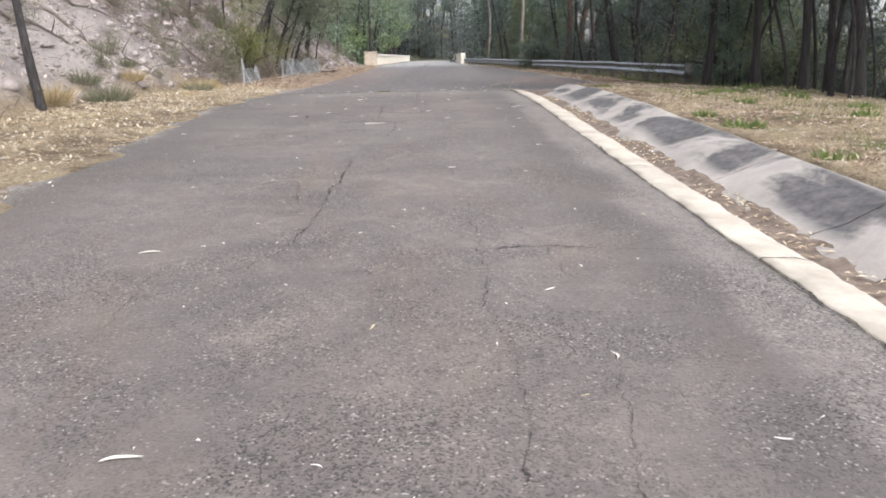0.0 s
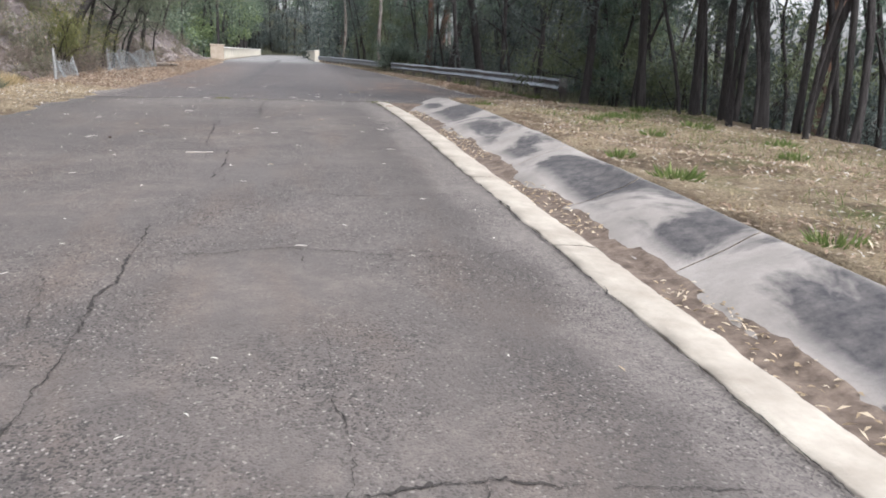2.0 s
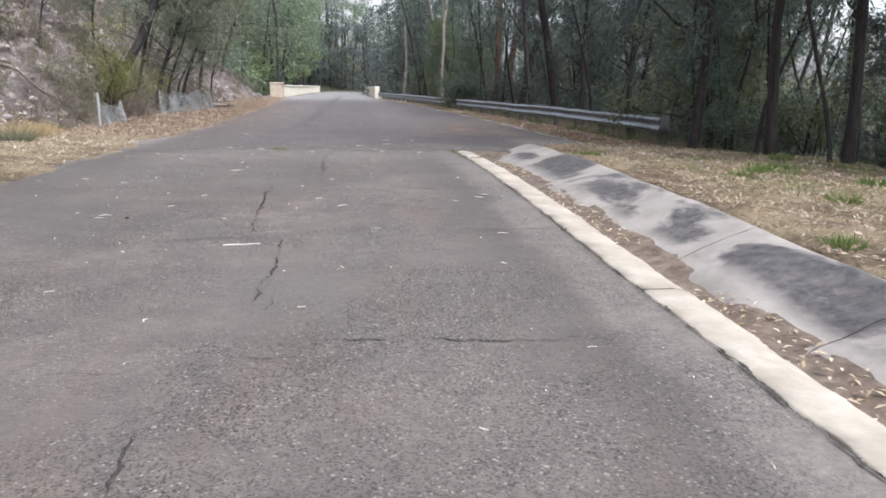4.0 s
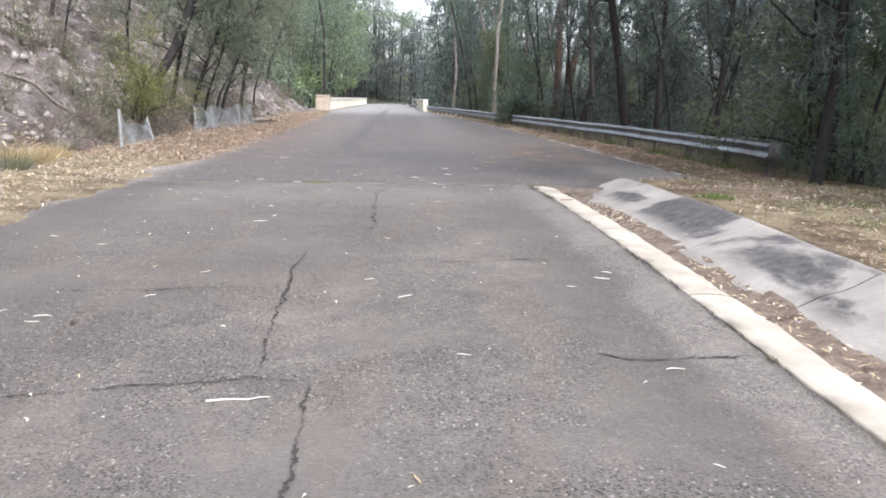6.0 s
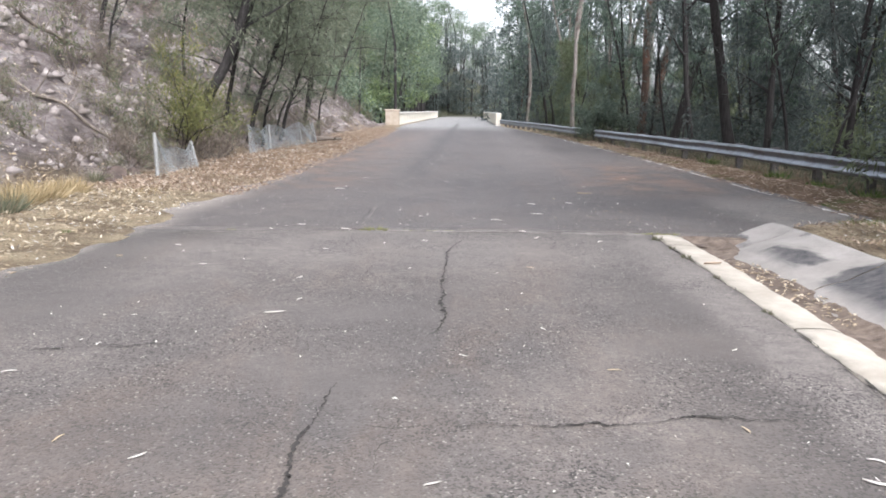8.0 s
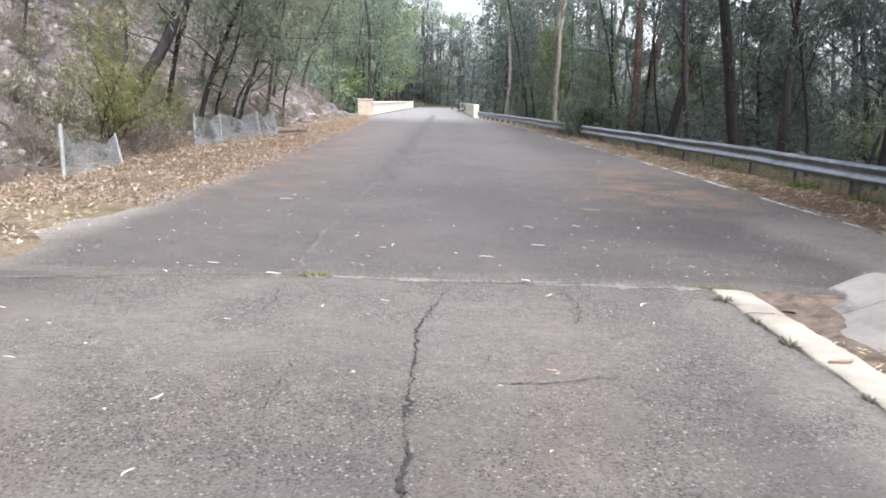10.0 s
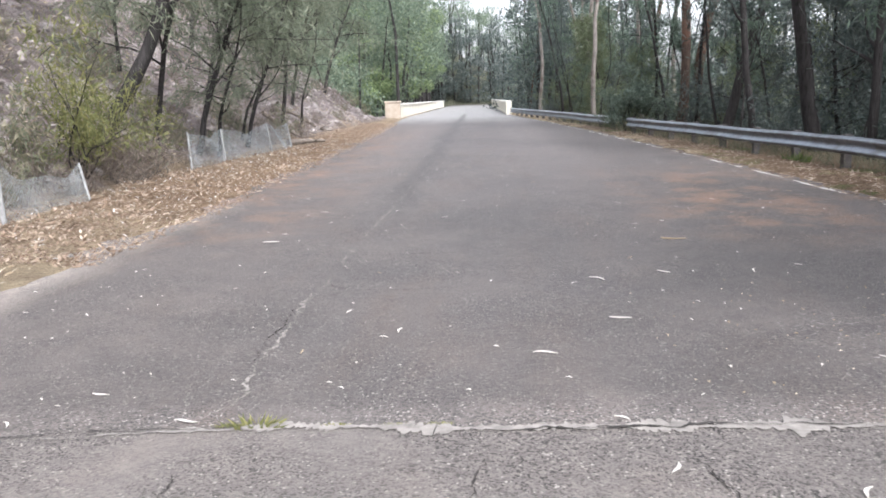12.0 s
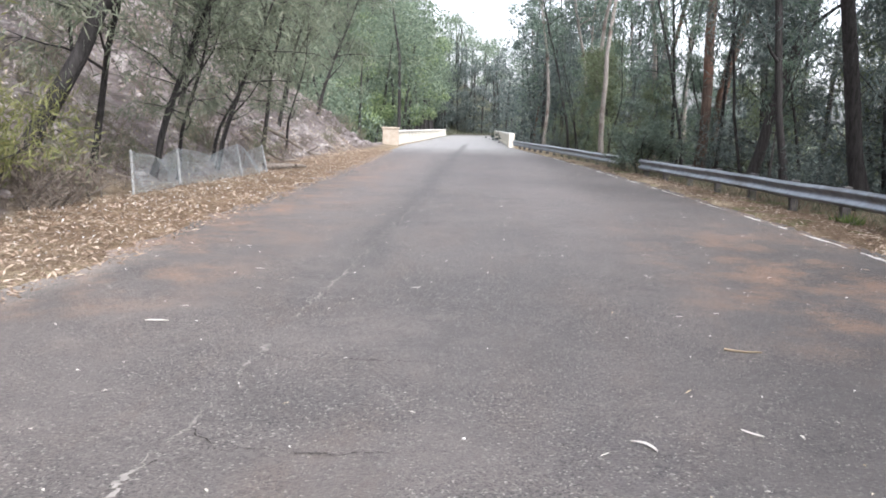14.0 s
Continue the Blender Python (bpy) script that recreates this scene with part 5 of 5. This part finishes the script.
litter("leaf_litter", "brown fallen leaves under the guard rail", x, y, np.maximum(ground_z(x, y), road_z(x, y) * (x < right_edge(y)) - 9 * (x >= right_edge(y))), 0.11, 0.025, M_RUSTLIT)
x, y = scatter(1100, lambda y, u: 2.0 + aside(y) + u ** 0.8 * 0.36, lambda u: 2 + 17.8 * u, lambda x, y: wave(x * 0, y, 1.7) > -0.25)
litter("leaf_litter", "pale curled leaves lying in the gutter silt", x, y, fall(y) - 0.108 + 0.02 * rg.random(len(x)), 0.055, 0.017, M_LITTER, 0.2)
x, y = scatter(26000, lambda y, u: bank_toe(y) - u * 10, lambda u: 10 + 55 * u)
litter("leaf_litter", "dry leaves and bark scattered on the bank", x, y, ground_z(x, y), 0.1, 0.03, M_LITTER, 0.5)


x, y = scatter(2600, lambda y, u: bank_toe(y) + 0.2 - u * 10, lambda u: 9 + 58 * u)
litter("twigs", "thin grey twigs and bark strips on the bank", x, y, ground_z(x, y) + 0.02, 0.7, 0.02, M_TWIG, 0.35)
x, y = scatter(700, lambda y, u: left_edge(y) - 0.3 - u * 2.2, lambda u: 8 + 40 * u)
litter("twigs", "thin brown twigs on the verge", x, y, ground_z(x, y) + 0.01, 0.35, 0.01, M_TWIG, 0.15)
x, y = scatter(900, lambda y, u: 3.3 + u * 4, lambda u: 6 + 15 * u)
litter("twigs", "thin brown twigs on the grassy verge", x, y, ground_z(x, y) + 0.01, 0.3, 0.01, M_TWIG, 0.15)


def blades_of(name, label, x, y, h, w, material, droop=0.6):
    n = len(x)
    at = np.stack([x, y, ground_z(x, y) - 0.01], axis=-1)
    d = rg.normal(size=(n, 3)) * droop
    d[:, 2] = 0.6 + rg.random(n)
    ob = solid(name, blades(name, at, d, h * (0.4 + 0.9 * rg.random(n)), w, rg), material)
    return tagged(ob, label, "grass", "", "stuff")


x, y = scatter(9000, lambda y, u: 3.15 + u * 4.4, lambda u: 5 + 16 * u, lambda x, y: wave(x, y, 1.4, 3.0) > -0.1)
blades_of("dry_grass", "short dry straw grass on the verge", x, y, 0.07, 0.006, M_STRAW, 1.1)
x, y = scatter(8000, lambda y, u: 3.8 + u * 3.8, lambda u: 7 + 14 * u, lambda x, y: wave(x, y, 0.9, 1.0) > 0.1)
blades_of("green_grass", "thin green grass under the trees", x, y, 0.1, 0.007, M_GRASS, 0.8)
x, y = scatter(6000, lambda y, u: rail_x(y) - 0.2 + u * 2.2, lambda u: 22 + 40 * u)
blades_of("green_grass", "long grass growing behind the guard rail", x, y, 0.3, 0.012, M_SCRUB, 0.5)
x, y = scatter(3500, lambda y, u: left_edge(y) - 0.5 - u * 2.2, lambda u: 6 + 18 * u, lambda x, y: wave(x, y, 1.1, 6.0) > 0.2)
blades_of("dry_grass", "dry straw grass by the bank", x, y, 0.13, 0.007, M_STRAW, 0.8)

x, y = scatter(900, lambda y, u: 3.2 + u * 4.2, lambda u: 5 + 15.5 * u)
litter("leaf_litter", "bleached leaf pieces on the grassy verge", x, y, ground_z(x, y) + 0.01, 0.06, 0.016, M_PALELEAF, 0.4)
x, y = scatter(430, lambda y, u: -4.0 + 8.2 * u, lambda u: SEAM + 0.3 + 30 * u ** 1.3)
litter("leaf_litter", "tiny pale leaf fragments on the road", x, y, road_z(x, y) + 0.002, 0.032, 0.013, M_PALELEAF, 0.1)
x, y = scatter(80, lambda y, u: 0.6 + 2.2 * u, lambda u: 19.9 + 2.6 * u)
litter("leaf_litter", "pale grit and chips ground into the road", x, y, road_z(x, y) + 0.002, 0.02, 0.012, M_LITTER, 0.1)
x, y = scatter(130, lambda y, u: -3.6 + 5.0 * u, lambda u: 1 + 18 * u)
litter("leaf_litter", "tiny pale leaf fragments on the road", x, y, road_z(x, y) + 0.002, 0.024, 0.01, M_PALELEAF, 0.1)
x, y = scatter(1500, lambda y, u: left_edge(y) + 0.2 - u ** 0.9 * 2.4, lambda u: 5 + 40 * u)
litter("leaf_litter", "bleached leaves among the roadside litter", x, y, np.maximum(ground_z(x, y), road_z(x, y)) + 0.008, 0.06, 0.02, M_PALELEAF, 0.4)

# single leaves lying on the asphalt
LEAVES = [(-1.85, 4.91, 0.13, 0.3), (-1.10, 2.41, 0.13, 0.5), (0.03, 7.72, 0.07, 0.2), (-1.5, 7.21, 0.05, 1.0), (-1.9, 10.25, 0.06, 0.2), (1.0, 9.13, 0.05, 0.4), (-0.43, 9.86, 0.05, 0.6), (-2.29, 12.58, 0.08, 0.1), (-2.28, 12.67, 0.1, 0.1), (1.01, 11.84, 0.09, 0.3), (0.02, 12.04, 0.07, 0.0)]
LEAVES += [(-1.62, 15.86, 0.13, 0.5), (-2.35, 15.12, 0.06, 1.6), (-2.61, 14.65, 0.07, 0.7), (-0.26, 13.08, 0.11, 1.0), (0.83, 13.42, 0.06, 0.0), (1.17, 13.63, 0.11, 2.6), (-0.63, 12.98, 0.06, 1.9), (-0.49, 13.55, 0.07, 0.8), (-1.61, 13.72, 0.08, 1.0), (-2.18, 20.06, 0.1, 2.9), (-0.1, 20.62, 0.13, 0.05), (-1.73, 19.68, 0.12, 0.0), (-2.46, 19.65, 0.08, 2.3)]
LEAVES += [(0.56, 21.37, 0.14, 2.9), (-0.86, 21.12, 0.1, 1.7), (-1.26, 21.65, 0.09, 1.6), (0.56, 22.51, 0.15, 2.4), (1.1, 22.75, 0.12, 2.3), (1.76, 22.72, 0.12, 1.6), (-2.58, 24.58, 0.16, 0.4), (0.3, 19.1, 0.1, 1.2), (0.9, 18.9, 0.1, 1.0)]
rv = random.Random(41)
for _ in range(120):
    y = rv.uniform(2, 34)
    LEAVES.append((rv.uniform(-3.8, 1.4 if y < SEAM else 4.2), y, rv.uniform(0.03, 0.08), rv.uniform(0, 6.28)))


def fallen_leaf(seed):
    """A curled slender leaf, about one metre long before scaling."""
    r_ = random.Random(seed)
    V, Q = [], []
    n = 7
    for a in range(n):
        s = a / (n - 1)
        w = 0.085 * math.sin(math.pi * min(0.98, s + 0.02)) ** 0.8
        yv = 0.16 * math.sin(s * 3 + seed)
        zz = 0.01 + 0.07 * s * (1 - s) * (1 + 0.4 * r_.random())
        V += [(s, yv - w, zz + 0.05), (s, yv, zz), (s, yv + w, zz + 0.05)]
    for a in range(n - 1):
        for j in range(2):
            Q.append((a * 3 + j, a * 3 + j + 1, a * 3 + j + 4, a * 3 + j + 3))
    return smooth(fast_mesh("fallen_leaf", V, Q))


leaf_meshes = [fallen_leaf(s) for s in range(4)]
for me in leaf_meshes:
    me.materials.append(M_PALELEAF)
brown_meshes = [fallen_leaf(s + 4) for s in range(2)]
for me in brown_meshes:
    me.materials.append(M_LITTER)
for k, (x, y, ln, tn) in enumerate(LEAVES):
    tan = k % 4 == 3 and k > 33
    ob = new("fallen_leaf", brown_meshes[k % 2] if tan else leaf_meshes[k % 4])
    ob.matrix_basis = Matrix.Translation((x, y, float(road_z(x, y)) + 0.003)) @ Matrix.Rotation(tn, 4, "Z") @ Matrix.Diagonal((ln, ln, ln, 1))
    tagged(ob, "tan dry leaf lying on the asphalt" if tan else "bleached white fallen leaf lying on the asphalt", "leaf", "leaves on the road")


def stick(x0, y0, x1, y1, r, material, label):
    """A thin dry twig, slightly bent, lying on the road."""
    tb = Tubes()
    rng = np.random.default_rng(int(x0 * 100 + y0 * 1000) % 9999)
    u = np.linspace(0, 1, 6)
    x, y = x0 + (x1 - x0) * u + rng.normal(size=6) * 0.008, y0 + (y1 - y0) * u + rng.normal(size=6) * 0.012
    tb.add(np.stack([x, y, road_z(x, y) + r * 0.9], axis=-1), np.linspace(r, r * 0.5, 6), 5, 0.15, rng)
    tagged(solid("twig", tb.mesh("twig"), material), label, "twig", "twigs on the road")


stick(-1.06, 11.44, -0.80, 11.49, 0.006, M_PALELEAF, "bleached thin twig lying on the asphalt")
stick(-1.72, 12.93, -1.55, 12.84, 0.004, M_DEAD, "dark thin twig lying on the asphalt")
stick(1.37, 24.38, 1.60, 24.33, 0.009, M_LITTER, "pale straight twig lying on the asphalt")
pebble = rock("pebble", "small dark stone lying on the asphalt", "", 170, 0.022, M_BROWNROCK, 0.7)
pebble.matrix_basis = Matrix.Translation((-2.02, 12.55, float(road_z(-2.02, 12.55)) + 0.008))
dead = new("fallen_leaf", fallen_leaf(9))
dead.data.materials.append(M_RUSTLIT)
dead.matrix_basis = Matrix.Translation((1.6, 17.7, float(fall(17.7)) + 0.006)) @ Matrix.Rotation(0.5, 4, "Z") @ Matrix.Diagonal((0.16, 0.22, 0.25, 1))
tagged(dead, "curled rusty brown leaf lying on the kerb", "leaf", "leaves on the road")

# ---- far woods ----


def woods(name, label, seed, spots, leaves, material, low=0.3):
    """Many trees far off, as one mass: uneven crowns of clumped leaves over thin trunks."""
    rng = np.random.default_rng(seed)
    at, out, tb = [], [], Tubes()
    for x, y, h in spots:
        g = float(ground_z(x, y)) - 0.5
        tb.add([(x, y, g), (x + rng.normal() * 0.3, y, g + h * 0.5), (x + rng.normal() * 0.8, y, g + h * 0.9)], [0.22, 0.16, 0.04], 5)
        clumps = 13
        f = rng.random(clumps)
        a = rng.random(clumps) * 2 * math.pi
        wide = h * 0.21 * (1.15 - np.abs(f - 0.4)) * np.sqrt(rng.random(clumps))
        c = np.stack([x + np.cos(a) * wide, y + np.sin(a) * wide, g + h * (low + (0.98 - low) * f)], axis=-1)
        k = rng.integers(0, clumps, leaves)
        off = unit(rng.normal(size=(leaves, 3)) + np.array([0, 0, 0.35])) * (rng.random((leaves, 1)) ** 0.3) * h * 0.1 * np.array([1.15, 1.15, 0.72])
        at.append(c[k] + off)
        out.append(unit(off) + rng.normal(size=off.shape) * 0.35)
    at, out = np.concatenate(at), np.concatenate(out)
    d = np.cross(out, rng.normal(size=at.shape))
    tagged(solid(name, blades(name, at, d, 0.26 + 0.22 * rng.random(len(at)), 0.17, rng, 0.0, out), material), label, "trees", "", "stuff")
    tagged(solid("far_trunks", tb.mesh("far_trunks"), M_BARK), "thin dark trunks of the far woods", "trees", "", "stuff")


rw = random.Random(51)
hill = []
while len(hill) < 120:
    y = rw.uniform(78, 200)
    x = -9 - rw.expovariate(1 / 28)
    if x > -48:
        hill.append((x, y, rw.uniform(13, 21)))
woods("hillside_woods", "grey-green wooded hillside beyond the bridge", 201, hill, 1600, M_HAZY_HILL)
ridge = [(rw.uniform(-48, 15), rw.uniform(205, 285), rw.uniform(16, 22)) for _ in range(80)]
woods("ridge_woods", "hazy green wooded ridge at the end of the valley", 206, ridge, 1100, M_HAZY_HILL)
woods("sunlit_woods", "gum crowns beside the bridge, coloured brighter green as sunlit", 202, [(-8.5 - rw.random() * 9, rw.uniform(112, 185), rw.uniform(10, 17)) for _ in range(26)], 2200, M_SUNLIT)
woods("road_end_woods", "dark trees closing the far end of the road", 203, [(rw.uniform(-13, 16), rw.uniform(190, 206), rw.uniform(12, 18)) for _ in range(30)], 1500, M_SHEOAK, 0.03)
woods("valley_woods", "dark woods falling away beside the road", 204, [(x, y, (4.5 if y < 52 else 8) + (0.02 if y < 52 else 0.08) * x + rw.uniform(0, 3)) for x, y in [(rw.uniform(14, 95), rw.uniform(-10, 200)) for _ in range(150)]], 420, M_SHEOAK, 0.12)
woods("roadside_woods", "dense grey-green woods behind the guard rail", 207, [(rw.uniform(13, 30), rw.uniform(60, 125), rw.uniform(8, 12)) for _ in range(30)] + [(rw.uniform(5.0, 15), rw.uniform(84, 160), rw.uniform(18, 24)) for _ in range(30)], 1500, M_SHEOAK, 0.12)
woods("bank_top_woods", "trees on top of the cut bank", 205, [(rw.uniform(-45, -21), rw.uniform(0, 78), rw.uniform(8, 13)) for _ in range(60)], 700, M_WISPY)
